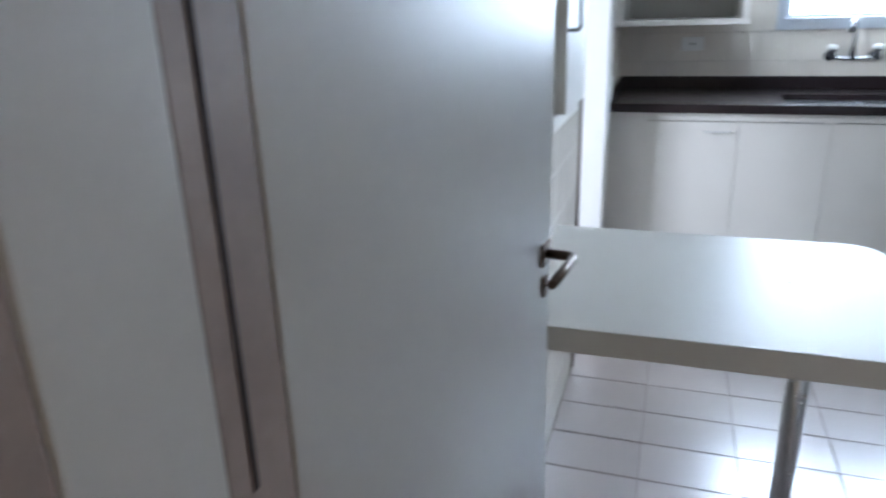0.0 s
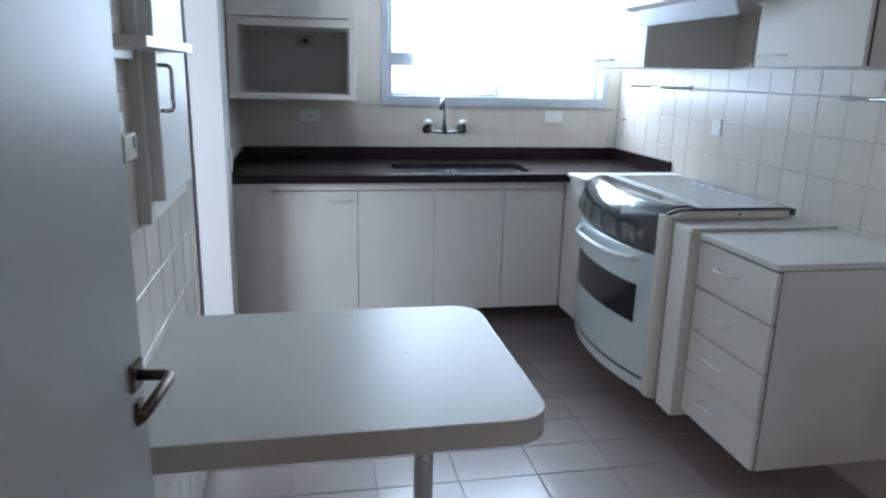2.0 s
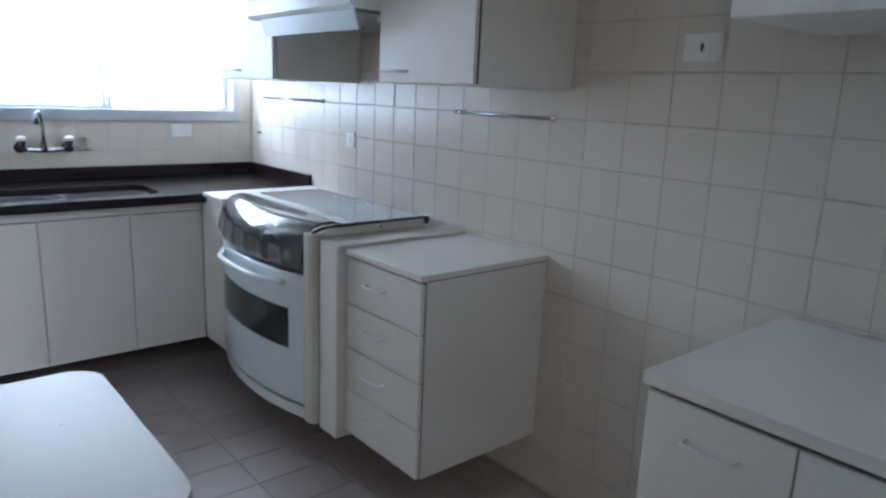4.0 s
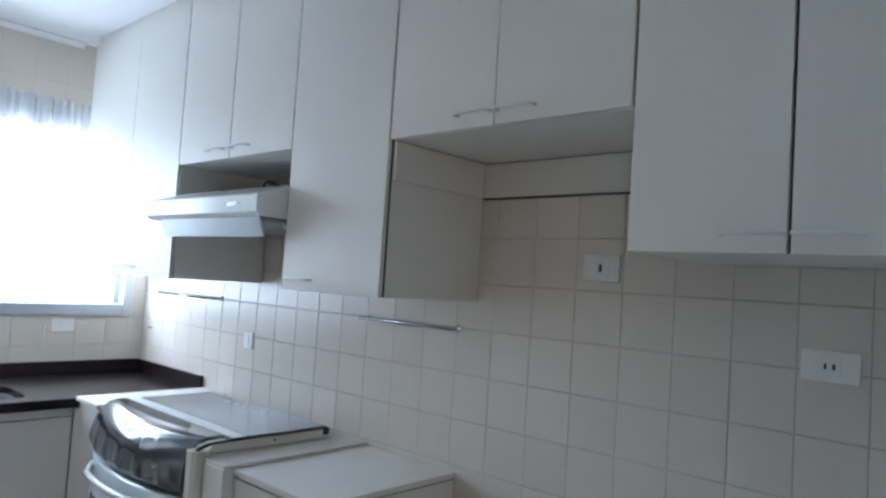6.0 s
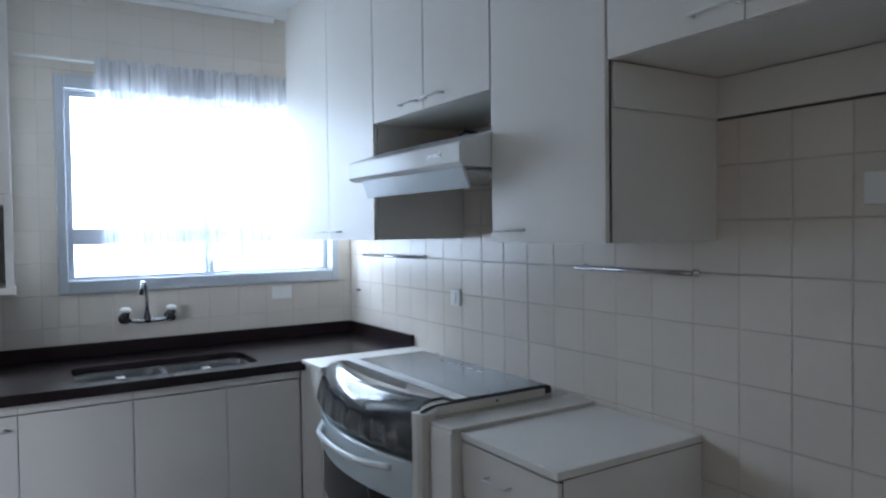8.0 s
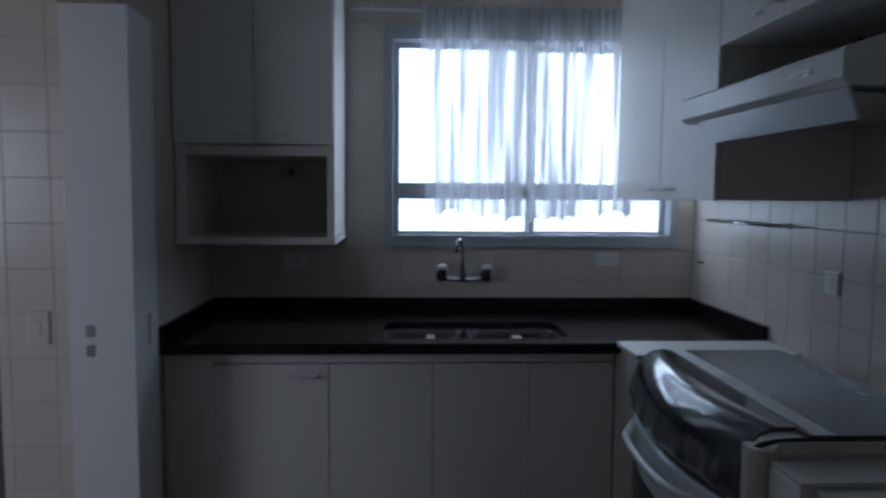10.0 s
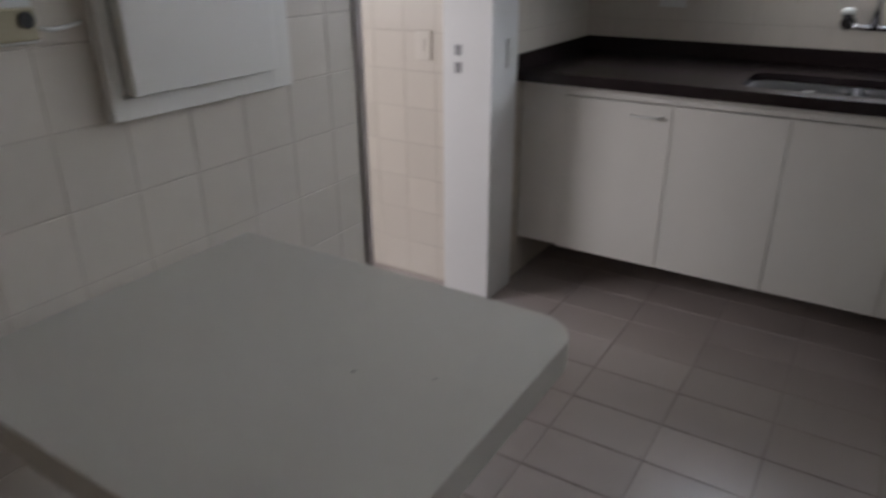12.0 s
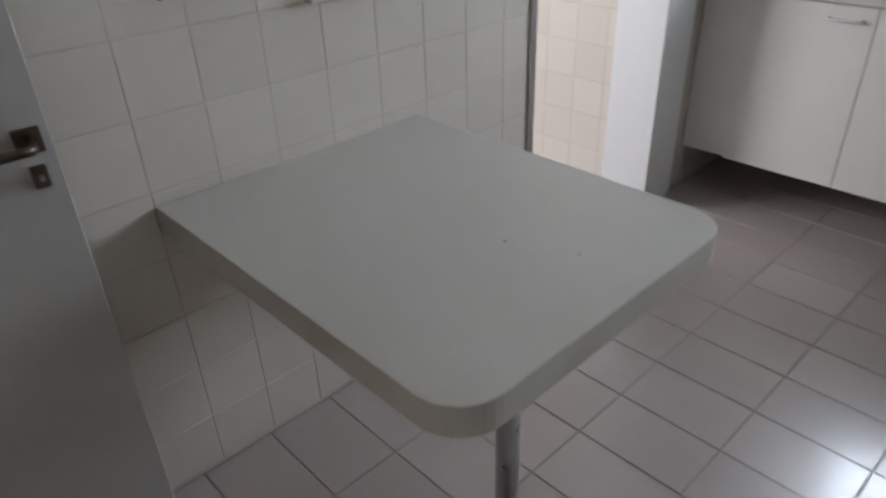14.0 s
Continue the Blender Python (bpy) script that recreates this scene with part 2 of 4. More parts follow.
# ---------------------------------------------------------------- sizes of the place
XL, ZC, YD = -2.33, 2.705, -3.905          # left wall, ceiling, wall with the entry door
P = 0.1535                                # wall tile with its joint
OP0, OP1, OPZ = -1.735, -0.99, 2.10       # opening to the laundry
WX0, WX1, WZ0, WZ1 = -1.490, -0.108, 1.29, 2.235   # window opening
DX0, DX1, DZ, HY = -2.306, -1.22, 2.10, -3.849   # entry door and its hinge line


def structure(name, rects, mat, label, category="wall"):
    bm = bmesh.new()
    for r in rects:
        add_box(bm, *r)
    ob = part(name, bm, mat)
    return tagged(ob, label, category, kind="structure")


wall_east = structure("wall_east", [(0.0022, 0.16, YD - 0.22, 0.16, -0.1, ZC + 0.1)], GROUT, "kitchen wall clad in cream glazed tiles")
wall_north = structure("wall_north", [
    (-4.3, WX0, 0.0014, 0.16, -0.1, ZC + 0.1), (WX1, 0.003, 0.0014, 0.16, -0.1, ZC + 0.1),
    (WX0, WX1, 0.0014, 0.16, -0.1, WZ0), (WX0, WX1, 0.0014, 0.16, WZ1, ZC + 0.1)], GROUTL, "window wall clad in cream glazed tiles")
wall_west = structure("wall_west", [
    (XL - 0.19, XL - 0.0014, YD + 0.001, OP0, -0.1, ZC + 0.1), (XL - 0.19, XL - 0.0014, OP1, 0.003, -0.1, ZC + 0.1),
    (XL - 0.19, XL - 0.0014, OP0, OP1, OPZ, ZC + 0.1)], GROUTL, "cream tiled wall with an opening to the laundry")
wall_south = structure("wall_south", [
    (-4.3, DX0 - 0.041, YD - 0.22, YD, -0.1, ZC + 0.1), (DX1 + 0.04, 0.006, YD - 0.22, YD, -0.1, ZC + 0.1),
    (DX0 - 0.04, DX1 + 0.04, YD - 0.22, YD, DZ + 0.04, ZC + 0.1)], PAINT, "plain white wall round the entry door")
structure("wall_laundry_back", [(-4.3, XL - 0.19, -0.9306, -0.80, -0.1, ZC)], GROUTL, "laundry wall clad in cream tiles")
# Opening added where its lamp lights the back wall but misses the cooker floor.
structure("wall_laundry_west", [(-4.3, -4.15, -3.4, -0.8, -0.1, 0.95), (-4.3, -4.15, -3.4, -0.8, 2.25, ZC),
                                (-4.3, -4.15, -3.4, -3.32, 0.95, 2.25), (-4.3, -4.15, -2.34, -0.8, 0.95, 2.25)], PAINT, "unseen plain laundry wall with an opening placed for the daylight lamp")
structure("wall_laundry_south", [(-4.3, XL - 0.19, -3.55, -3.4, -0.1, ZC)], PAINT, "plain white laundry wall")
# This opening is made up to hold the hall fill lamp.
structure("wall_hall_west", [(-3.1, -2.95, -6.7, -6.0, -0.1, ZC), (-3.1, -2.95, -4.7, YD - 0.22, -0.1, ZC),
                             (-3.1, -2.95, -6.0, -4.7, -0.1, 0.95), (-3.1, -2.95, -6.0, -4.7, 2.25, ZC)], PAINT, "unseen plain white hall wall with an opening added for a fill lamp")
structure("wall_hall_east", [(-0.6, -0.45, -6.7, YD - 0.22, -0.1, ZC)], PAINT, "plain white hall wall")
structure("wall_hall_south", [(-3.1, -0.45, -6.7, -6.55, -0.1, ZC)], PAINT, "plain white hall wall")
floor = structure("floor", [(-4.3, 0.16, -6.7, 0.16, -0.16, -0.0025)], FGROUT, "floor of pale ceramic tiles with dark joints", "floor")
structure("ceiling", [(-4.3, 0.16, -6.7, 0.16, ZC, ZC + 0.12)], CEIL, "smooth white painted ceiling", "ceiling")


def cornice():
    bm = bmesh.new()
    prof = [(0, 0), (0, -0.027), (0.008, -0.027), (0.014, -0.019), (0.030, -0.010), (0.045, -0.009), (0.045, 0)]
    for kind, a, b in (("n", XL, -0.445), ("w", YD, 0.0)):
        rings = []
        for s in (a, b):
            rings.append([bm.verts.new((s, -d, ZC + z) if kind == "n" else (XL + d, s, ZC + z)) for d, z in prof])
        n = len(prof)
        for k in range(n):
            bm.faces.new((rings[0][k], rings[0][(k + 1) % n], rings[1][(k + 1) % n], rings[1][k]))
    bmesh.ops.recalc_face_normals(bm, faces=bm.faces[:])
    return tagged(part("trim", bm, CEIL), "narrow white plaster cornice under the ceiling", "cornice", kind="structure")


cornice()

# entry door frame: painted lining, brown rebate strip and a dark seal
bm = bmesh.new()
add_box(bm, DX0 - 0.04, DX0, -4.072, HY - 0.091, 0, DZ + 0.04, bevel=0.003)
add_box(bm, DX1, DX1 + 0.04, YD - 0.215, YD - 0.096, 0, DZ + 0.04, bevel=0.003)
add_box(bm, DX0, DX1, YD - 0.215, YD - 0.096, DZ, DZ + 0.04, bevel=0.003)
frame_1 = tagged(part("door_frame_1", bm, JAMBP), "painted lining of the entry door", "door frame", kind="structure")
bm = bmesh.new()
add_box(bm, DX0 - 0.04, DX0 - 0.001, HY - 0.0905, HY - 0.002, 0, DZ + 0.039, bevel=0.002)
add_box(bm, DX0 - 0.04, DX0 - 0.001, -4.150, -4.0725, 0, DZ + 0.039, bevel=0.003)
add_box(bm, DX1 + 0.001, DX1 + 0.04, YD - 0.0955, YD - 0.004, 0, DZ + 0.039, bevel=0.002)
add_box(bm, DX1 + 0.001, DX1 + 0.04, YD - 0.245, YD - 0.2155, 0, DZ + 0.039, bevel=0.003)
add_box(bm, DX0, DX1, YD - 0.0955, YD - 0.004, DZ + 0.001, DZ + 0.039, bevel=0.002)
part("rebate", bm, JAMB, frame_1, "brown wooden rebate strip")
part("seal", box(DX0 - 0.006, DX0, HY - 0.062, HY - 0.055, 1.035, DZ), SEAL, frame_1, "dark rubber seal")

# entry door leaf, open into the kitchen
hinge, tip = Vector((DX0, HY)), Vector((-2.204, -3.120))
leaf_dir = (tip - hinge).normalized()
leaf_len = (tip - hinge).length
face_dir = Vector((leaf_dir.y, -leaf_dir.x))


def on_leaf(bm):
    """Turns a leaf built along +y from the origin (its face at x = 0) into its place."""
    a = math.atan2(leaf_dir.y, leaf_dir.x) - math.pi / 2
    bmesh.ops.transform(bm, matrix=Matrix.Translation((hinge.x, hinge.y, 0)) @ Matrix.Rotation(a, 4, "Z"), verts=bm.verts)
    return bm


door_1 = thing("door_1", (hinge.x, hinge.y, 0.0), "open flush white door with a dark bronze lever", "door", kind="structure")
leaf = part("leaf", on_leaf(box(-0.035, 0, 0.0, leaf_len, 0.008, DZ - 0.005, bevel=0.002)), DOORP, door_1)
hy, hz = leaf_len - 0.034, 0.986
handle = part("door_handle", on_leaf(tube([(0.002, hy, hz), (0.045, hy, hz), (0.053, hy - 0.004, hz), (0.056, hy - 0.016, hz),
                                          (0.056, hy - 0.07, hz - 0.003), (0.055, hy - 0.125, hz - 0.006)],
                                         [0.009, 0.009, 0.009, 0.0085, 0.0085, 0.008], 12)), BRONZE, door_1, "dark bronze lever handle")
bm = bmesh.new()
add_box(bm, 0.0005, 0.007, hy - 0.021, hy + 0.021, hz - 0.022, hz + 0.022, bevel=0.003)
part("rose", on_leaf(bm), BRONZE, handle)
bm = bmesh.new()
add_box(bm, 0.0005, 0.007, hy - 0.012, hy + 0.012, hz - 0.082, hz - 0.042, bevel=0.003)
part("key_plate", on_leaf(bm), BRONZE, handle)
part("key", on_leaf(tube([(0.004, hy, hz - 0.060), (0.025, hy, hz - 0.060)], 0.004, 8)), STEEL, handle)
# laundry opening: metal edge strip on one side, strike plates on the other
bm = bmesh.new()
add_box(bm, XL - 0.192, XL + 0.006, OP0 - 0.002, OP0 + 0.004, 0, OPZ, bevel=0.002)
add_box(bm, XL - 0.012, XL + 0.008, OP0 - 0.028, OP0 - 0.002, 0, OPZ, bevel=0.002)
frame_2 = tagged(part("door_frame_2", bm, material("jamb_strip", (0.30, 0.25, 0.23), 0.45, vary=0.1, scale=8)), "brownish metal edge of the laundry opening", "door frame", kind="structure")
bm = bmesh.new()
add_box(bm, XL - 0.192, XL + 0.022, OP1 - 0.010, OP1 + 0.20, 0, OPZ, bevel=0.002)
pier = tagged(part("pier", bm, PAINT), "smooth white painted pier beside the laundry opening", "pier", kind="structure")
for zc in (1.035, 0.97):
    part("strike_plate", box(-2.468, -2.440, OP1 - 0.0125, OP1 - 0.009, zc - 0.020, zc + 0.020, bevel=0.001), DARKCHROME, pier, "dull metal strike plate")
# ---------------------------------------------------------------- window
def window():
    w = thing("window_1", (-0.77, 0.02, WZ0), "grey aluminium window with two sliding panes", "window", kind="structure")
    f = bmesh.new()
    a, b, c, d = -1.515, -0.084, 1.243, 2.285
    for r in ((a, WX0 + 0.016, c, d), (WX1 - 0.016, b, c, d), (WX0 + 0.016, WX1 - 0.016, c, WZ0 + 0.014), (WX0 + 0.016, WX1 - 0.016, WZ1 - 0.014, d)):
        add_box(f, r[0], r[1], -0.014, 0.004, r[2], r[3], bevel=0.003)
    part("window_frame", f, ALU, w)
    lin = bmesh.new()
    for r in ((WX0, WX0 + 0.02, WZ0, WZ1), (WX1 - 0.02, WX1, WZ0, WZ1), (WX0 + 0.02, WX1 - 0.02, WZ0, WZ0 + 0.02), (WX0 + 0.02, WX1 - 0.02, WZ1 - 0.02, WZ1)):
        add_box(lin, r[0], r[1], 0.0045, 0.11, r[2], r[3])
    part("lining", lin, ALU, w)
    mid = -0.805
    for x0, x1, y in ((WX0 + 0.02, mid + 0.022, 0.035), (mid - 0.022, WX1 - 0.02, 0.065)):
        s = bmesh.new()
        z0, z1 = WZ0 + 0.02, WZ1 - 0.02
        t = 0.026
        for r in ((x0, x0 + t, z0, z1), (x1 - t, x1, z0, z1), (x0 + t, x1 - t, z0, z0 + 0.012), (x0 + t, x1 - t, z1 - t, z1),
                  (x0 + t, x1 - t, 1.475, 1.555)):
            add_box(s, r[0], r[1], y - 0.011, y + 0.011, r[2], r[3], bevel=0.002)
        sash = part("sash", s, ALU, w)
        for za, zb in ((z0 + 0.012, 1.475), (1.555, z1 - t)):
            g = part("pane", box(x0 + t, x1 - t, y - 0.002, y + 0.002, za, zb), GLASS, sash)
            g.visible_shadow = False
    part("latch", box(mid - 0.055, mid - 0.025, 0.004, 0.024, 1.49, 1.54, bevel=0.006), BLACK, w, "dark latch")
    return w


window()


def curtain():
    c = thing("curtain", (-0.82, -0.07, 1.37), "short sheer white lace curtain with a scalloped hem", "curtain")
    bm = bmesh.new()
    nx, nz = 330, 44
    x0, x1, top = -1.345, -0.285, 2.35
    grid = []
    for i in range(nx + 1):
        s = i / nx
        x = x0 + (x1 - x0) * s
        hem = 1.378 + 0.032 * abs(math.sin(s * 34 + 0.6 * math.sin(s * 11))) + 0.018 * math.sin(s * 7 + 1)
        col = []
        for k in range(nz + 1):
            u = k / nz
            z = top + (hem - top) * u
            fold = (0.014 + 0.012 * s) * math.sin(s * 68 + 1.6 * math.sin(s * 9) + 0.5 * u) + 0.012 * math.sin(s * 163 + 2 * u) * (1 - 0.4 * u)
            y = -0.058 + fold * (0.45 + 0.55 * min(1, u * 4)) - 0.008 * u
            xx = x + 0.007 * math.sin(s * 136 + 3.2 * math.sin(s * 9)) + 0.012 * u * math.sin(s * 40 + 2) + (0.03 * u * (0.5 - s))
            col.append(bm.verts.new((xx, y, z)))
        grid.append(col)
    for i in range(nx):
        for k in range(nz):
            f = bm.faces.new((grid[i][k], grid[i + 1][k], grid[i + 1][k + 1], grid[i][k + 1]))
            f.smooth = True
    part("cloth", bm, LACE, c)
    bm = bmesh.new()
    cols = []
    for i in range(nx + 1):
        s = i / nx
        x = x0 + (x1 - x0) * s
        cols.append([bm.verts.new((x, -0.068 + 0.006 * math.sin(s * 180 + k), 2.365 + (1 - k) * (0.007 * math.sin(s * 74) + 0.004 * math.sin(s * 171)) - 0.15 * k)) for k in range(2)])
    for i in range(nx):
        bm.faces.new((cols[i][0], cols[i + 1][0], cols[i + 1][1], cols[i][1])).smooth = True
    part("heading", bm, HEADING, c, "gathered heading band")
    rod = solo("curtain_rod", tube([(-1.675, -0.05, 2.347), (-0.20, -0.05, 2.347)], 0.007, 10), PAINT, "thin white curtain rod over the window", "curtain rod")
    return rod


curtain()


# ---------------------------------------------------------------- worktop and sink
CF, CT = -0.745, 0.935                    # worktop front and top
SX0, SX1, SY0, SY1 = -1.50, -0.755, -0.655, -0.30


def rounded(x0, x1, y0, y1, r, n=6):
    pts = []
    for cx, cy, a in ((x1 - r, y1 - r, 0), (x0 + r, y1 - r, 90), (x0 + r, y0 + r, 180), (x1 - r, y0 + r, 270)):
        pts += [(cx + r * math.cos(radians(a + 90 * i / n)), cy + r * math.sin(radians(a + 90 * i / n))) for i in range(n + 1)]
    return pts


def ring_slab(outer, inner, z0, z1):
    """A slab with a hole: both outlines have the same count of points."""
    bm = bmesh.new()
    n = len(outer)
    rows = [[bm.verts.new((x, y, z)) for x, y in o] for o, z in ((outer, z0), (outer, z1), (inner, z1), (inner, z0))]
    for a in range(4):
        A, B = rows[a], rows[(a + 1) % 4]
        for k in range(n):
            bm.faces.new((A[k], A[(k + 1) % n], B[(k + 1) % n], B[k]))
    bmesh.ops.recalc_face_normals(bm, faces=bm.faces[:])
    return bm


def worktop():
    w = thing("worktop", (-1.17, -0.37, CT - 0.04), "black granite worktop with an upstand along the walls", "worktop")
    hole = rounded(SX0, SX1, SY0, SY1, 0.07)
    slab = ring_slab(rounded(SX0 - 0.03, SX1 + 0.03, CF, -0.003, 0.002), hole, CT - 0.03, CT)
    add_box(slab, XL + 0.002, SX0 - 0.03, CF, -0.003, CT - 0.03, CT)
    add_box(slab, SX1 + 0.03, -0.003, CF, -0.003, CT - 0.03, CT)
    part("slab", slab, GRANITE, w)
    part("front_edge", box(XL + 0.002, -0.003, CF - 0.004, CF + 0.02, CT - 0.042, CT + 0.001, bevel=0.003), GRANITE, w)
    part("upstand", box(XL + 0.002, -0.003, -0.021, -0.002, CT, 1.0, bevel=0.002), GRANITE, w)
    part("upstand", box(-0.021, -0.002, CF, -0.021, CT, 1.0, bevel=0.002), GRANITE, w)
    part("upstand", box(XL + 0.002, XL + 0.021, CF, -0.021, CT, 1.0, bevel=0.002), GRANITE, w)


worktop()


def sink():
    s = thing("sink", (-1.13, -0.48, 0.75), "stainless steel double sink set under the worktop", "sink")
    xm = -1.14
    for x0, x1 in ((SX0 + 0.004, xm - 0.012), (xm + 0.012, SX1 - 0.004)):
        bm = bmesh.new()
        rows = []
        for inset, z in ((-0.012, 0.903), (0.0, 0.903), (0.006, 0.86), (0.012, 0.77), (0.04, 0.755)):
            rows.append([bm.verts.new((x, y, z)) for x, y in rounded(x0 + inset, x1 - inset, SY0 + 0.004 + inset, SY1 - 0.004 - inset, 0.06)])
        n = len(rows[0])
        for A, B in zip(rows, rows[1:]):
            for k in range(n):
                bm.faces.new((A[k], A[(k + 1) % n], B[(k + 1) % n], B[k])).smooth = True
        bm.faces.new(rows[-1])
        bmesh.ops.recalc_face_normals(bm, faces=bm.faces[:])
        bowl = part("bowl", bm, SINKM, s)
        part("drain", tube([((x0 + x1) / 2, -0.47, 0.7555), ((x0 + x1) / 2, -0.47, 0.760)], 0.04, 20), DARKCHROME, bowl)
    part("divider", box(xm - 0.013, xm + 0.013, SY0 + 0.004, SY1 - 0.004, 0.875, 0.908, bevel=0.006), SINKM, s)


sink()


def faucet():
    f = thing("wall_faucet", (-1.14, -0.03, 1.105), "chrome wall-mounted mixer tap with white handles", "tap")
    y = -0.075
    part("body", tube([(-1.235, y, 1.105), (-1.18, y, 1.096), (-1.09, y, 1.096), (-1.028, y, 1.105)], 0.012, 12), CHROME, f)
    for x in (-1.238, -1.026):
        v = part("valve", tube([(x, -0.001, 1.105), (x, -0.02, 1.105), (x, -0.022, 1.105), (x, y - 0.02, 1.105)], [0.026, 0.026, 0.017, 0.017], 14), GUN, f)
        part("stem", tube([(x, y, 1.105), (x, y, 1.120), (x, y, 1.144)], [0.013, 0.015, 0.021], 12), GUN, v)
        part("knob", tube([(x, y, 1.143), (x, y, 1.149), (x, y, 1.160), (x, y, 1.168)], [0.017, 0.025, 0.024, 0.013], 14), PLASTIC, v, "white handle cap")
    pts = [(-1.14, y, 1.12), (-1.14, y, 1.20), (-1.142, y - 0.002, 1.235), (-1.147, y - 0.008, 1.262), (-1.153, y - 0.017, 1.281), (-1.160, y - 0.028, 1.288),
           (-1.166, y - 0.038, 1.281), (-1.170, y - 0.045, 1.265), (-1.172, y - 0.048, 1.252)]
    part("riser", tube([(-1.14, y, 1.087), (-1.14, y, 1.105), (-1.14, y, 1.135), (-1.14, y, 1.15)], [0.020, 0.018, 0.012, 0.010], 14), GUN, f, "dark tapered riser")
    spout = part("spout", tube(pts, 0.0085, 12), DARKCHROME, f, "dull chrome swan-neck spout")
    e = Vector(pts[-1])
    part("aerator", tube([e, e + Vector((-0.002, -0.002, -0.024))], 0.011, 12), GUN, spout)


faucet()


# ---------------------------------------------------------------- cabinets
def front(parent, x0, x1, z0, z1, y, mat=LAM, t=0.018, g=0.0014):
    """A door that faces -y."""
    return part("door", box(x0 + g, x1 - g, y, y + t, z0 + g, z1 - g, bevel=0.0018), mat, parent)


BZ0, BF = 0.19, -0.695
for i, (x0, x1) in enumerate(((XL + 0.003, -1.703), (-1.703, -1.301), (-1.301, -0.924), (-0.924, -0.588))):
    c = thing("base_cabinet", ((x0 + x1) / 2, -0.35, BZ0), "white laminate base cabinet hung above the floor under the worktop", "cabinet", "base cabinets")
    y1 = -0.012
    part("side_panel", box(x0 + 0.001, x0 + 0.018, BF + 0.019, y1, BZ0, 0.88), LAM, c)
    part("side_panel", box(x1 - 0.018, x1 - 0.001, BF + 0.019, y1, BZ0, 0.88), LAM, c)
    part("bottom_panel", box(x0 + 0.018, x1 - 0.018, BF + 0.019, y1, BZ0, BZ0 + 0.018), LAM, c)
    part("back_panel", box(x0 + 0.018, x1 - 0.018, y1 - 0.01, y1, BZ0 + 0.018, 0.72), LAM, c)
    d = front(c, -2.1415 if i == 0 else x0, x1, BZ0 - 0.004, 0.847, BF)
    if i == 0:
        part("filler_panel", box(x0 + 0.001, -2.1403, BF, BF + 0.018, BZ0 + 0.005, 0.892, bevel=0.001), LAM, c)
        pull(d, (-1.80, BF, 0.80), (1, 0, 0), 0.11, (0, -1, 0))
    part("rail", box(-2.14 if i == 0 else x0 + 0.0005, x1 - 0.0005, BF + 0.0035, BF + 0.0185, 0.850, 0.892, bevel=0.001), LAM, c)

# corner filler between the worktop run and the cooker
c = thing("corner_cabinet", (-0.3, -0.82, BZ0), "white laminate corner filler between worktop and cooker", "cabinet")
part("body", box(-0.585, -0.012, -0.972, CF - 0.008, BZ0, 0.925, bevel=0.002), LAM, c)
part("body", box(-0.585, -0.57, CF - 0.008, BF - 0.002, BZ0, 0.888, bevel=0.001), LAM, c)
part("top", box(-0.60, -0.004, -0.976, CF - 0.005, 0.926, 0.944, bevel=0.002), LAM, c)


# ---------------------------------------------------------------- cooker
def bulge(y, y0, y1, depth):
    s = (y - y0) / (y1 - y0)
    return depth * (1 - (2 * s - 1) ** 2)


def curved_front(y0, y1, prof, depth, n=24, base=0.0, ripple=0.0):
    """A front bowed towards -x: prof is a closed outline of (x, z) that is swept from y0 to y1."""
    bm = bmesh.new()
    rings = []
    for i in range(n + 1):
        y = y0 + (y1 - y0) * i / n
        o = bulge(y, -1.865, -0.985, depth)
        rings.append([bm.verts.new((x - (o + ripple * max(0.0, math.cos((y + 1.425) * 45)) * max(0.0, 1 - abs(z - 0.825) / 0.05)) * (1 if x < base else 0), y, z)) for x, z in prof])
    m = len(prof)
    for A, B in zip(rings, rings[1:]):
        for k in range(m):
            bm.faces.new((A[k], A[(k + 1) % m], B[(k + 1) % m], B[k])).smooth = False
    bm.faces.new(rings[0][::-1])
    bm.faces.new(rings[-1])
    bmesh.ops.recalc_face_normals(bm, faces=bm.faces[:])
    return bm


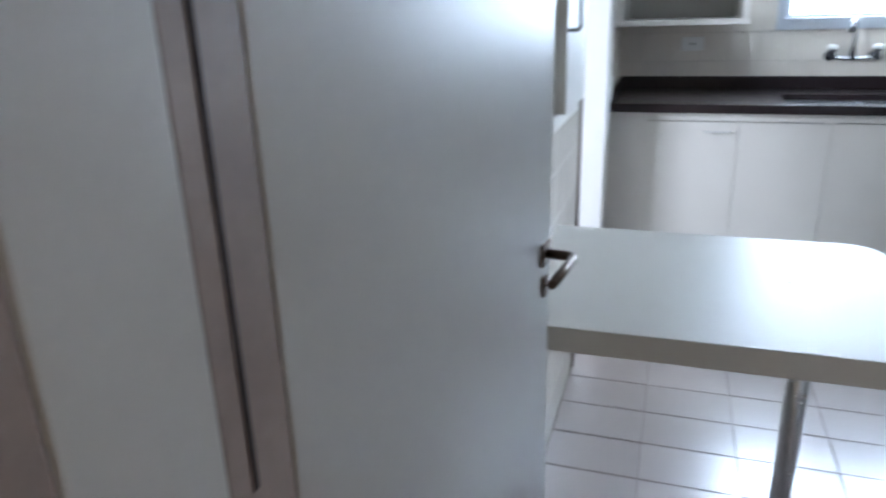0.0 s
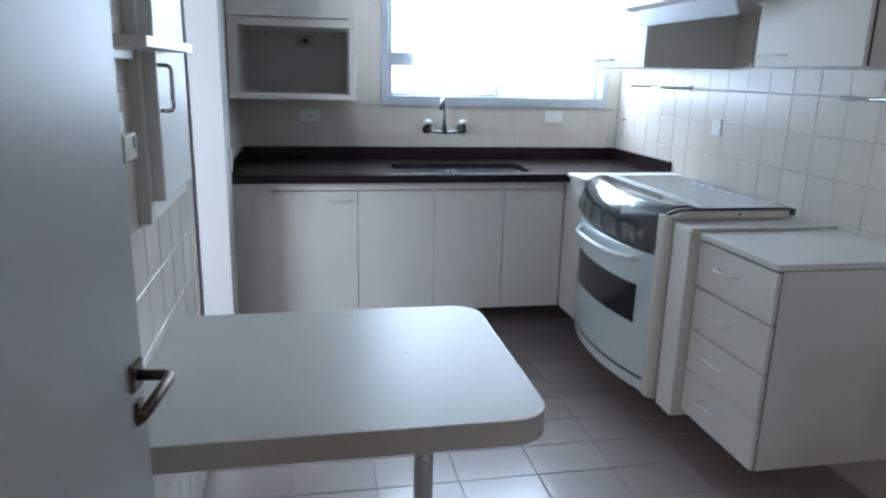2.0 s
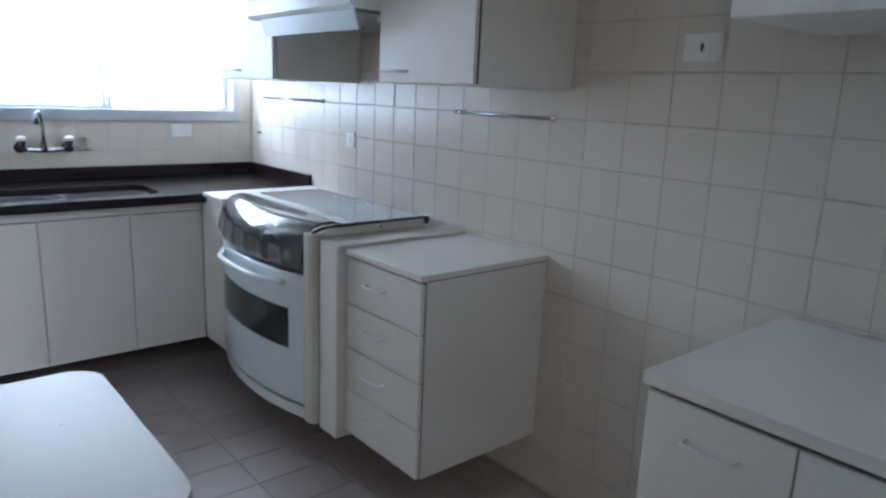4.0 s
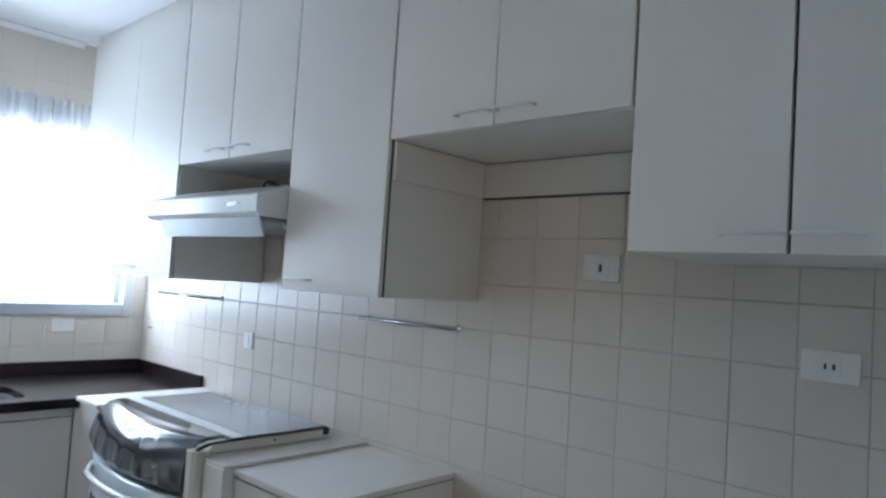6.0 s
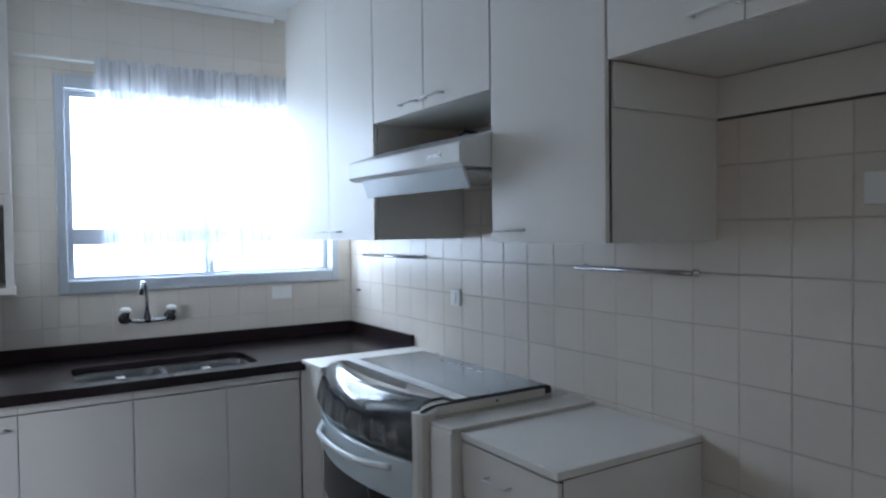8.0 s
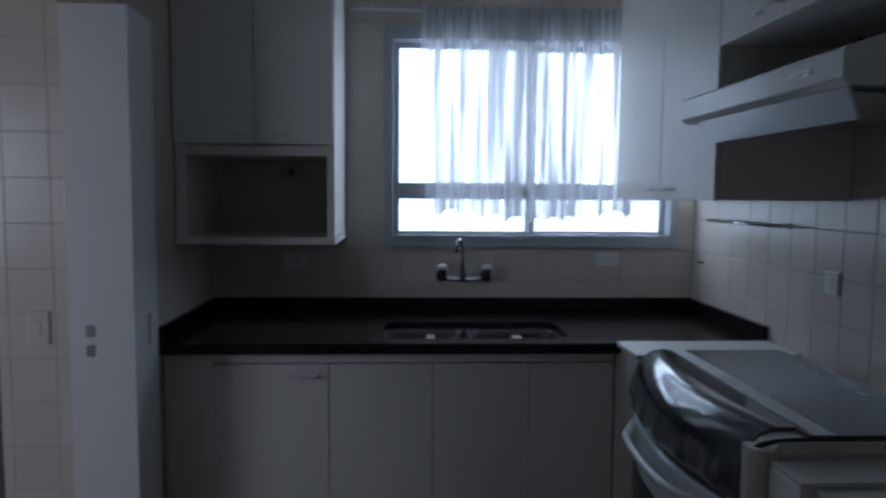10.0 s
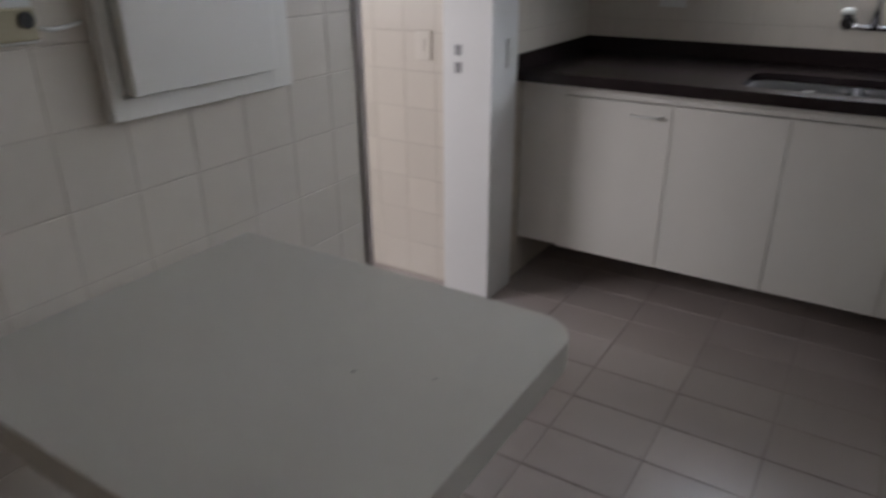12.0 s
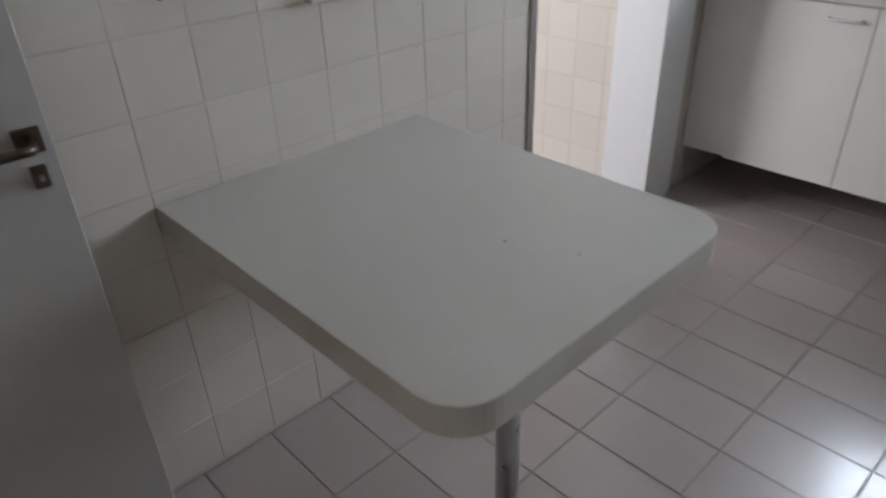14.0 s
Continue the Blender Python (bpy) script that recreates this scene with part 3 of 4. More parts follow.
def cooker():
    y0, y1 = -1.865, -0.985
    s = thing("cooker", (-0.36, -1.425, 0.19), "white gas cooker with smoked glass lid and bowed oven door", "cooker")
    part("body", box(-0.575, -0.085, y0, y1, 0.20, 0.925, bevel=0.004), CREAM, s)
    yn = -1.802
    dep = 0.075
    part("base_trim", curved_front(yn, y1, [(-0.60, 0.19), (-0.60, 0.232), (-0.55, 0.232), (-0.55, 0.19)], dep, base=-0.56), ENAMEL, s)
    # Black strip gives the gap under the oven door its shade.
    part("shadow_gap", curved_front(yn, y1 - 0.01, [(-0.588, 0.234), (-0.588, 0.244), (-0.55, 0.244), (-0.55, 0.234)], dep, base=-0.56), BLACK, s)
    od = part("oven_door", curved_front(yn + 0.003, y1 - 0.006, [(-0.60, 0.246), (-0.606, 0.252), (-0.606, 0.762), (-0.60, 0.768), (-0.55, 0.768), (-0.55, 0.246)], dep, base=-0.56), OVEND, s, "bluish white bowed oven door")
    part("oven_window", curved_front(-1.715, -1.085, [(-0.609, 0.464), (-0.609, 0.626), (-0.598, 0.626), (-0.598, 0.464)], dep, base=-0.56), OVENGL, od, "dark oven window")
    pts = []
    for i in range(21):
        y = -1.70 + 0.65 * i / 20
        pts.append((-0.606 - bulge(y, y0, y1, dep) - 0.040 * min(1, 5 * min(i, 20 - i) / 20), y, 0.728))
    part("door_handle", tube(pts, [0.012] * 21, 10), ENAMEL, od, "white bowed door handle")
    cp = [(-0.596, 0.785), (-0.606, 0.788), (-0.614, 0.800), (-0.618, 0.825), (-0.617, 0.850), (-0.612, 0.880), (-0.600, 0.912), (-0.580, 0.940), (-0.556, 0.958), (-0.53, 0.966), (-0.50, 0.968), (-0.50, 0.785)]
    con = part("control_panel", curved_front(yn + 0.002, y1 - 0.004, cp, dep, n=90, base=-0.52, ripple=0.009), PANELK, s, "black control panel still wrapped in clear film")
    for f in con.data.polygons:
        f.use_smooth = True
    part("top_plate", box(-0.56, -0.09, y0 + 0.022, y1, 0.926, 0.945, bevel=0.004), STEEL, s, "steel hob plate")
    out = [(-0.500 - bulge(y0 + 0.012 + (y1 - y0 - 0.024) * i / 16, y0, y1, 0.030), y0 + 0.012 + (y1 - y0 - 0.024) * i / 16) for i in range(17)]
    out += [(-0.095, y1 - 0.012), (-0.095, y0 + 0.012)]
    lid = prism(out, 0.958, 0.966, bevel=0.002)
    g = part("lid", lid, SMOKE, s, "smoked glass lid")
    part("lid_trim", box(-0.488, -0.440, y0 + 0.014, y1 - 0.014, 0.9662, 0.9685, bevel=0.001), PAINT, g, "pale printed strip along the lid")
    for k in range(5):
        part("print_mark", box(-0.165, -0.155, -1.55 + 0.07 * k, -1.51 + 0.07 * k, 0.9662, 0.9668), PAINT, g, "pale printed mark")
    post = prism([(-0.629, yn), (-0.633, yn - 0.012), (-0.631, yn - 0.036), (-0.622, yn - 0.054), (-0.606, yn - 0.063), (-0.577, yn - 0.064), (-0.577, yn)], 0.19, 0.938, bevel=0.004)
    part("corner_post", post, CREAM, s, "cream rounded corner post")
    part("post_cap", curved_front(y0 + 0.003, yn, [(-0.585, 0.938), (-0.576, 0.948), (-0.545, 0.958), (-0.50, 0.960), (-0.50, 0.938)], 0.045, n=6, base=-0.52), CREAM, s)
    part("lid_hinge", box(-0.112, -0.088, y0 - 0.004, y0 + 0.018, 0.936, 0.962, bevel=0.004), BLACK, s)
    part("side_rim", box(-0.575, -0.114, y0 - 0.001, y0 + 0.020, 0.9262, 0.9575, bevel=0.003), CREAM, s, "cream side of the hob")
    part("side_rim", box(-0.56, -0.09, y1 - 0.022, y1, 0.9452, 0.9575, bevel=0.003), CREAM, s)
    part("screw", tube([(-0.33, y0 - 0.0025, 0.944), (-0.33, y0, 0.944)], 0.005, 8), BLACK, s)
    part("lid_edge", tube([(-0.095, y0 + 0.004, 0.9615), (-0.55, y0 + 0.004, 0.9615), (-0.583, y0 + 0.008, 0.957), (-0.606, y0 + 0.022, 0.944), (-0.618, y0 + 0.036, 0.930)], [0.0045, 0.0045, 0.006, 0.007, 0.004], 8), BLACK, g, "black edge of the lid")


cooker()

# white pilaster panel between cooker and drawers
c = thing("side_panel", (-0.3, -1.935, 0.18), "white laminate end panel beside the cooker", "panel")
part("board", box(-0.606, -0.004, -1.999, -1.880, 0.185, 0.909, bevel=0.004), LAM, c)
# Dark strip set in the gap to stand for its shade.
part("shadow_gap", box(-0.594, -0.30, -1.8798, -1.8670, 0.200, 0.905), EDGE, c, "dark strip for the shade in the gap towards the cooker")
part("top", box(-0.602, -0.004, -1.997, -1.876, 0.9095, 0.921, bevel=0.002), LAM, c)


def drawers():
    y0, y1, x = -2.435, -2.003, -0.568
    c = thing("drawer_unit", (-0.28, -2.22, 0.21), "white wall-hung unit of four drawers", "drawer unit")
    part("body", box(x + 0.0205, -0.002, y0, y1, 0.212, 0.8875, bevel=0.001), LAM, c)
    # Shade behind the drawer fronts, put in as a dark strip.
    part("shadow_gap", box(x + 0.0156, x + 0.0202, y0 + 0.004, y1 - 0.004, 0.216, 0.8875), EDGE, c)
    part("top", box(x - 0.004, -0.002, y0 - 0.002, y1, 0.888, 0.909, bevel=0.002), LAM, c)
    part("edge_band", box(x + 0.004, -0.004, y0 - 0.0045, y0 - 0.0022, 0.8865, 0.8895), JAMB, c, "brown edge line under the top")
    zs = (0.882, 0.712, 0.548, 0.388, 0.214)
    for a, b in zip(zs, zs[1:]):
        d = part("drawer", box(x, x + 0.0152, y0 + 0.001, y1 - 0.002, b + 0.0030, a - 0.0030, bevel=0.002), LAM, c)
        pull(d, (x, -2.19, (a + b) / 2 + 0.012), (0, 1, 0), 0.105, (-1, 0, 0), 0.004)


drawers()


def low_cabinet():
    y0, y1, x = YD + 0.005, -3.285, -0.638
    c = thing("low_cabinet", (-0.33, -3.7, 0.0), "white laminate low cabinet with drawers standing by the wall", "cabinet")
    part("body", box(x + 0.012, -0.008, y0, y1, 0.0, 0.8875, bevel=0.001), LAM, c)
    part("top", box(x - 0.012, -0.008, y0, y1 + 0.006, 0.888, 0.918, bevel=0.003), LAM, c)
    part("joint", box(x + 0.009, x + 0.0118, y0 + 0.002, y1 - 0.002, 0.872, 0.8875), EDGE, c)
    for a, b in ((y0, (y0 + y1) / 2), ((y0 + y1) / 2, y1)):
        d = part("door", box(x, x + 0.0115, a + 0.002, b - 0.002, 0.08, 0.874, bevel=0.002), LAM, c)
        pull(d, (x, (a + b) / 2, 0.80), (0, 1, 0), 0.11, (-1, 0, 0))


low_cabinet()

# ---------------------------------------------------------------- wall cabinets, east wall
UX, UT = -0.445, ZC - 0.045


def upper(y0, y1, z0, doors, label, gaps=()):
    c = thing("wall_cabinet", (UX / 2, (y0 + y1) / 2, z0), label, "wall cabinet", "east wall cabinets")
    t = 0.018
    part("side_panel", box(UX + 0.02, -0.002, y0 + 0.001, y0 + t, z0, UT), LAM, c)
    part("side_panel", box(UX + 0.02, -0.002, y1 - t, y1 - 0.001, z0, UT), LAM, c)
    part("bottom_panel", box(UX + 0.02, -0.002, y0 + t, y1 - t, z0, z0 + t), LAM, c)
    part("top_panel", box(UX + 0.02, -0.002, y0 + t, y1 - t, UT - t, UT), LAM, c)
    part("back_panel", box(-0.012, -0.002, y0 + t, y1 - t, z0 + t, UT - t), LAM, c)
    # Dark strips behind the door gaps, coloured as the shade in them.
    for y in gaps:
        part("shadow_gap", box(UX + 0.0150, UX + 0.0195, y + 0.0012 if y == y0 else y - 0.007, y + 0.007, z0 + 0.001, UT - 0.004), EDGE, c)
    for a, e, hy in doors:
        d = part("door", box(UX, UX + 0.018 - (0.0035 if gaps else 0), a + (0.0036 if a in gaps else 0.0022), e - (0.0036 if e in gaps else 0.0022),
                             z0 - 0.001, UT - 0.004, bevel=0.0018), LAM, c)
        if hy is not None:
            pull(d, (UX, hy, z0 + 0.036), (0, 1, 0), 0.112, (-1, 0, 0))
    return c


upper(-1.198, -0.185, 1.488, ((-0.73, -0.185, -0.655), (-1.198, -0.73, -0.815)), "tall white two-door wall cabinet beside the window")
upper(-2.0, -1.2, 1.962, ((-1.597, -1.2, -1.50), (-2.0, -1.597, -1.675)), "white two-door wall cabinet above the range hood")
upper(-2.488, -2.002, 1.486, ((-2.488, -2.002, -2.105),), "tall white one-door wall cabinet", gaps=(-2.488,))
upper(-3.253, -2.49, 1.947, ((-2.871, -2.49, -2.805), (-3.253, -2.871, -2.94)), "white two-door wall cabinet above an open recess", gaps=(-3.253,))
upper(-3.89, -3.255, 1.632, ((-3.575, -3.255, -3.51), (-3.89, -3.575, -3.64)), "white two-door wall cabinet hung a little higher", gaps=(-3.575,))
solo("cornice_board", box(UX + 0.012, -0.004, -3.89, -0.185, UT + 0.001, ZC - 0.001), LAM, "white closing board between wall cabinets and ceiling", "board")
c = thing("recess_lining", (-0.2, -2.87, 1.82), "white boards lining the top of the open recess", "board")
part("back_board", box(-0.014, -0.006, -3.25, -2.492, 1.832, 1.9435, bevel=0.001), LAM, c)
part("joint", box(-0.0058, -0.0008, -3.25, -2.492, 1.8255, 1.8315), EDGE, c, "dark open joint under the board")
part("side_board", box(-0.425, -0.016, -2.5, -2.4895, 1.830, 1.9435, bevel=0.001), LAM, c)


def hood():
    y0, y1 = -1.998, -1.206
    h = thing("range_hood", (-0.30, -1.60, 1.65), "white range hood with a pale glass visor under a wall cabinet", "range hood")
    prof = [(-0.559, 1.730), (-0.562, 1.734), (-0.562, 1.788), (-0.558, 1.794), (-0.40, 1.846), (-0.02, 1.855), (-0.02, 1.720), (-0.545, 1.720)]
    bm = bmesh.new()
    rings = [[bm.verts.new((x, y, z)) for x, z in prof] for y in (y0, y1)]
    m = len(prof)
    for k in range(m):
        bm.faces.new((rings[0][k], rings[0][(k + 1) % m], rings[1][(k + 1) % m], rings[1][k]))
    bm.faces.new(rings[0][::-1])
    bm.faces.new(rings[1])
    bmesh.ops.recalc_face_normals(bm, faces=bm.faces[:])
    body = part("body", bm, ENAMEL, h)
    v = bmesh.new()
    add_box(v, -0.004, 0.004, y0 + 0.02, y1 - 0.07, -0.074, 0.0, bevel=0.0015)
    bmesh.ops.transform(v, matrix=Matrix.Translation((-0.535, 0, 1.725)) @ Matrix.Rotation(radians(-20), 4, "Y"), verts=v.verts)
    part("visor", v, STEELBLUE, h, "pale bluish visor flap")
    part("grease_filter", box(-0.50, -0.06, y0 + 0.05, y1 - 0.05, 1.707, 1.717, bevel=0.002), STEEL, h)
    part("switch_strip", box(-0.5645, -0.561, y0 + 0.10, y0 + 0.19, 1.755, 1.769), STEEL, body, "small switch strip")
    for k in range(3):
        part("switch", box(-0.567, -0.5642, y0 + 0.105 + 0.03 * k, y0 + 0.125 + 0.03 * k, 1.758, 1.766, bevel=0.001), ALU, body)
    part("rail", box(-0.44, -0.03, y0 + 0.004, y0 + 0.02, 1.685, 1.703, bevel=0.002), ENAMEL, h)
    part("cable", tube([(-0.30, -1.62, 1.851), (-0.30, -1.62, 1.881), (-0.285, -1.63, 1.891), (-0.26, -1.66, 1.879), (-0.2, -1.68, 1.865)], 0.008, 8), BLACK, h, "short black cable")
    part("top_vent", box(-0.36, -0.26, -1.56, -1.40, 1.849, 1.859, bevel=0.001), EDGE, h, "dark vent grille")


STEELBLUE = material("visor_panel", (0.64, 0.71, 0.76), 0.24, vary=0.05, scale=5, bump=0.0)
hood()

# ---------------------------------------------------------------- microwave cabinet, window wall
def microwave_cabinet():
    x0, x1, yf = XL + 0.004, -1.697, -0.520
    c = thing("microwave_cabinet", (-2.0, -0.25, 1.29), "white wall cabinet with an open microwave niche and doors above", "wall cabinet")
    t = 0.03
    part("side_panel", box(x0, x0 + 0.046, yf, -0.003, 1.3205, UT, bevel=0.001), LAM, c)
    part("side_panel", box(x1 - t, x1, yf, -0.003, 1.3205, UT, bevel=0.001), LAM, c)
    part("shelf", box(x0, x1 + 0.004, yf - 0.012, -0.003, 1.292, 1.320, bevel=0.002), LAM, c)
    part("shelf", box(x0 + 0.046, x1 - t, yf, -0.003, 1.648, 1.687), LAM, c)
    part("top_panel", box(x0 + 0.046, x1 - t, yf + 0.02, -0.003, UT - 0.018, UT), LAM, c)
    back = part("back_panel", box(x0 + 0.046, x1 - t, -0.014, -0.004, 1.3205, 1.6475), LAMSHADE, c)
    xm = (x0 + x1) / 2
    for a, e, hx in ((x0, xm, xm - 0.07), (xm, x1 - 0.003, xm + 0.07)):
        d = front(c, a, e, 1.690, UT - 0.003, yf - 0.018)
        pull(d, (hx, yf - 0.018, 1.73), (1, 0, 0), 0.11, (0, -1, 0))
    part("socket", box(-2.0, -1.90, -0.020, -0.0142, 1.565, 1.632, bevel=0.003), BEIGE, back, "beige socket plate")
    part("socket_hole", tube([(-1.95, -0.022, 1.598), (-1.95, -0.0195, 1.598)], 0.017, 16), BLACK, back, "dark round socket")
    for x in (-2.17, -1.79):
        part("screw", tube([(x, -0.0165, 1.632), (x, -0.0138, 1.632)], 0.006, 10), BRONZE, back)
    solo("filler_board", box(x0, x1, yf + 0.005, -0.004, UT + 0.001, ZC - 0.046), LAM, "white closing board above the cabinet", "board")


microwave_cabinet()


# ---------------------------------------------------------------- table
def table():
    t = thing("peninsula_table", (-1.88, -2.57, 0.0), "white laminate wall-fixed table with rounded corners on one steel leg", "table")
    y0, y1, x0, x1, r = -2.950, -2.218, XL + 0.001, -1.444, 0.085
    out = [(x0, y0)]
    for cx, cy, a in ((x1 - r, y0 + r, 270), (x1 - r, y1 - r, 0)):
        out += [(cx + r * math.cos(radians(a + 10 * i)), cy + r * math.sin(radians(a + 10 * i))) for i in range(10)]
    out += [(x0, y1)]
    part("tabletop", prism(out, 0.688, 0.747, bevel=0.0025), TABLE, t)
    lx, ly = -1.664, -2.596
    leg = part("leg", tube([(lx, ly, 0.035), (lx, ly, 0.687)], 0.026, 20), STEEL, t, "round steel leg")
    part("foot", tube([(lx, ly, 0.0), (lx, ly, 0.006), (lx, ly, 0.034), (lx, ly, 0.04)], [0.040, 0.040, 0.032, 0.026], 20), BLACK, leg, "dark foot")
    part("flange", tube([(lx, ly, 0.676), (lx, ly, 0.6875)], 0.055, 20), STEEL, leg)
    for sx, sy, sl, sw in ((-1.71, -2.565, 0.008, 0.006), (-1.583, -2.512, 0.006, 0.004)):
        part("scuff", box(sx - sl / 2, sx + sl / 2, sy - sw / 2, sy + sw / 2, 0.7471, 0.7474), SCUFF, t, "small worn scuff")
    part("wall_batten", box(x0, x0 + 0.03, y0 + 0.04, y1 - 0.04, 0.64, 0.6875, bevel=0.002), LAM, t)


SCUFF = material("scuff", (0.34, 0.31, 0.28), 0.5, vary=0.2, scale=60, bump=0.0)
TABLE = material("table_laminate", (0.56, 0.533, 0.48), 0.42, vary=0.02, scale=2.5, fine=260, bump=0.03, spec=0.30)
table()


# ---------------------------------------------------------------- west wall things
def wall_panel():
    c = thing("wall_hatch", (XL, -2.285, 1.084), "white framed hatch on the tiled wall with a pull handle", "hatch")
    y0, y1, z0, z1 = -2.528, -2.042, 1.084, 1.96
    ya, yb, za = -2.494, -2.116, 1.132
    b = bmesh.new()
    for r in ((y0, ya - 0.006, z0, z1), (yb + 0.006, y1, z0, z1), (ya - 0.006, yb + 0.006, z0, za - 0.006), (ya - 0.006, yb + 0.006, z1 - 0.045, z1)):
        add_box(b, XL, XL + 0.028, *r, bevel=0.002)
    part("frame", b, LAM, c)
    d = part("door", box(XL + 0.004, XL + 0.056, ya, yb, za, z1 - 0.05, bevel=0.003), LAM, c)
    pull(d, (XL + 0.056, -2.476, 1.392), (0, 0, 1), 0.102, (1, 0, 0), 0.005, STEEL)
    s = thing("wall_shelf", (XL, -2.69, 1.454), "narrow white shelf on the tiled wall", "shelf")
    part("board", box(XL + 0.0005, -2.213, -2.864, -2.5285, 1.473, 1.494, bevel=0.002), LAM, s)
    part("lip", box(XL + 0.060, -2.213, -2.528, -2.366, 1.473, 1.494, bevel=0.002), LAM, s)
    part("cleat", box(XL + 0.0005, XL + 0.018, -2.855, -2.535, 1.454, 1.4728, bevel=0.001), LAM, s)


wall_panel()


def interphone():
    p = thing("interphone", (XL, -2.84, 1.225), "white wall interphone with its handset", "interphone")
    part("base", box(XL, XL + 0.020, -2.880, -2.802, 1.245, 1.352, bevel=0.008, seg=3), PLASTIC, p)
    part("handset", box(XL + 0.0205, XL + 0.050, -2.868, -2.812, 1.225, 1.350, bevel=0.012, seg=3), PLASTIC, p, "slim white handset")
    b = thing("junction_box", (XL, -2.71, 1.245), "beige socket box on a white plate with a short cable", "junction box")
    part("plate", box(XL, XL + 0.010, -2.790, -2.628, 1.245, 1.346, bevel=0.003), PLASTIC, b, "white backing plate")
    part("box", box(XL + 0.0105, XL + 0.034, -2.735, -2.636, 1.252, 1.306, bevel=0.004), BEIGE, b)
    part("cable", tube([(XL + 0.022, -2.636, 1.272), (XL + 0.022, -2.61, 1.266), (XL + 0.014, -2.575, 1.268), (XL + 0.004, -2.545, 1.272)], 0.004, 8), PLASTIC, b)
    part("socket", tube([(XL + 0.0342, -2.655, 1.286), (XL + 0.0362, -2.655, 1.286)], 0.014, 14), BLACK, b)
    solo("wall_bolt", tube([(XL, -2.842, 1.143), (XL + 0.006, -2.842, 1.143)], 0.0065, 10), JAMB, "small rusty bolt in the tiled wall", "bolt")


interphone()


# ---------------------------------------------------------------- outlets and rails
def outlet(c, across, normal, w, h, kind, label, mat=PLASTIC):
    """A cover plate on a wall, with its insert."""
    c, u, n = Vector(c), Vector(across), Vector(normal)
    o = thing("wall_outlet", c, label, "outlet", "wall outlets")

    def plate(name, w2, h2, d0, d1, bev, mat, parent, dx=0.0, dz=0.0, lab=""):
        a, b = c + u * (dx - w2 / 2) + n * d0, c + u * (dx + w2 / 2) + n * d1
        return part(name, box(a.x, b.x, a.y, b.y, c.z + dz - h2 / 2, c.z + dz + h2 / 2, bevel=bev), mat, parent, lab)

    p = plate("plate", w, h, 0.0005, 0.009, 0.003, mat, o)
    if kind == "socket":
        plate("insert", 0.045, 0.052, 0.0095, 0.012, 0.001, PLASTIC, p)
        for k in (-1, 1):
            plate("pin_hole", 0.006, 0.013, 0.0122, 0.013, 0.0, BLACK, p, dx=0.009 * k)
    elif kind == "round":
        plate("insert", 0.05, 0.055, 0.0095, 0.012, 0.001, PLASTIC, p)
        plate("pin_hole", 0.008, 0.022, 0.0122, 0.013, 0.0, GUN, p)
    else:
        plate("rocker", 0.022, 0.045, 0.0095, 0.013, 0.002, mat, p)
    return o


AGED = material("aged_plastic", (0.66, 0.61, 0.54), 0.4, vary=0.03, scale=12, bump=0.01)
EW, NW = ((0, 1, 0), (-1, 0, 0)), ((1, 0, 0), (0, -1, 0))
outlet((0, -2.949, 1.611), *EW, 0.118, 0.078, "round", "white wall socket on the tiled wall in the recess")
outlet((0, -1.130, 1.218), *EW, 0.075, 0.075, "switch", "white switch plate on the tiled wall behind the cooker")
outlet((0, -3.549, 1.404), *EW, 0.125, 0.072, "socket", "white double socket plate on the tiled wall")
outlet((-0.427, 0, 1.190), *NW, 0.115, 0.072, "switch", "white switch plate under the window")
outlet((-1.935, 0, 1.178), *NW, 0.118, 0.075, "socket", "pale socket plate on the tiles under the microwave cabinet")
outlet((-2.655, -0.932, 1.034), *NW, 0.075, 0.115, "switch", "cream light switch on the tiled laundry wall", AGED)
outlet((XL + 0.0225, -0.85, 1.02), (0, 1, 0), (1, 0, 0), 0.07, 0.11, "switch", "white switch plate on the pier beside the worktop")


RAIL = material("rail_chrome", (0.50, 0.51, 0.53), 0.16, metal=1.0, vary=0.08, scale=10, bump=0.0)


def towel_rail(y0, y1, z):
    r = thing("towel_rail", (-0.02, (y0 + y1) / 2, z), "slim chrome towel rail on the tiled wall", "towel rail", "towel rails")
    part("bar", tube([(-0.040, y0, z), (-0.040, y1, z)], 0.0075, 10), RAIL, r)
    for y in (y0 + 0.015, y1 - 0.015):
        part("bracket", tube([(-0.0005, y, z), (-0.006, y, z), (-0.007, y, z), (-0.040, y, z)], [0.013, 0.013, 0.007, 0.007], 10), CHROME, r)


towel_rail(-2.432, -1.945, 1.388)
towel_rail(-0.88, -0.26, 1.393)
solo("wall_hook", tube([(0, -0.128, 1.186), (-0.018, -0.128, 1.186), (-0.024, -0.128, 1.192)], 0.005, 8), BRONZE, "small dark hook in the tiled wall", "hook")

# ---------------------------------------------------------------- outside
solo("ground", box(-400, 400, 0.6, 800, -14.2, -14.0), GROUND, "pale paved ground far below the window", "ground", kind="structure")
far = thing("apartment_building", (-9, 34, -14), "pale pink apartment block across the street", "building")
part("wall", box(-18, -3, 34, 46, -14, 12), STONE, far)
part("roof", box(-18.3, -2.7, 33.7, 46.3, 12, 12.5), GROUND, far)
for i in range(5):
    for k in range(7):
        x, z = -16.4 + 2.9 * i, -11.5 + 3.2 * k
        w = part("window", box(x, x + 1.5, 33.93, 33.99, z, z + 1.3), OVENGL, far)
        part("sill", box(x - 0.1, x + 1.6, 33.85, 33.99, z - 0.12, z - 0.01), PAINT, w)

# ---------------------------------------------------------------- tiles, last
_cache = {}


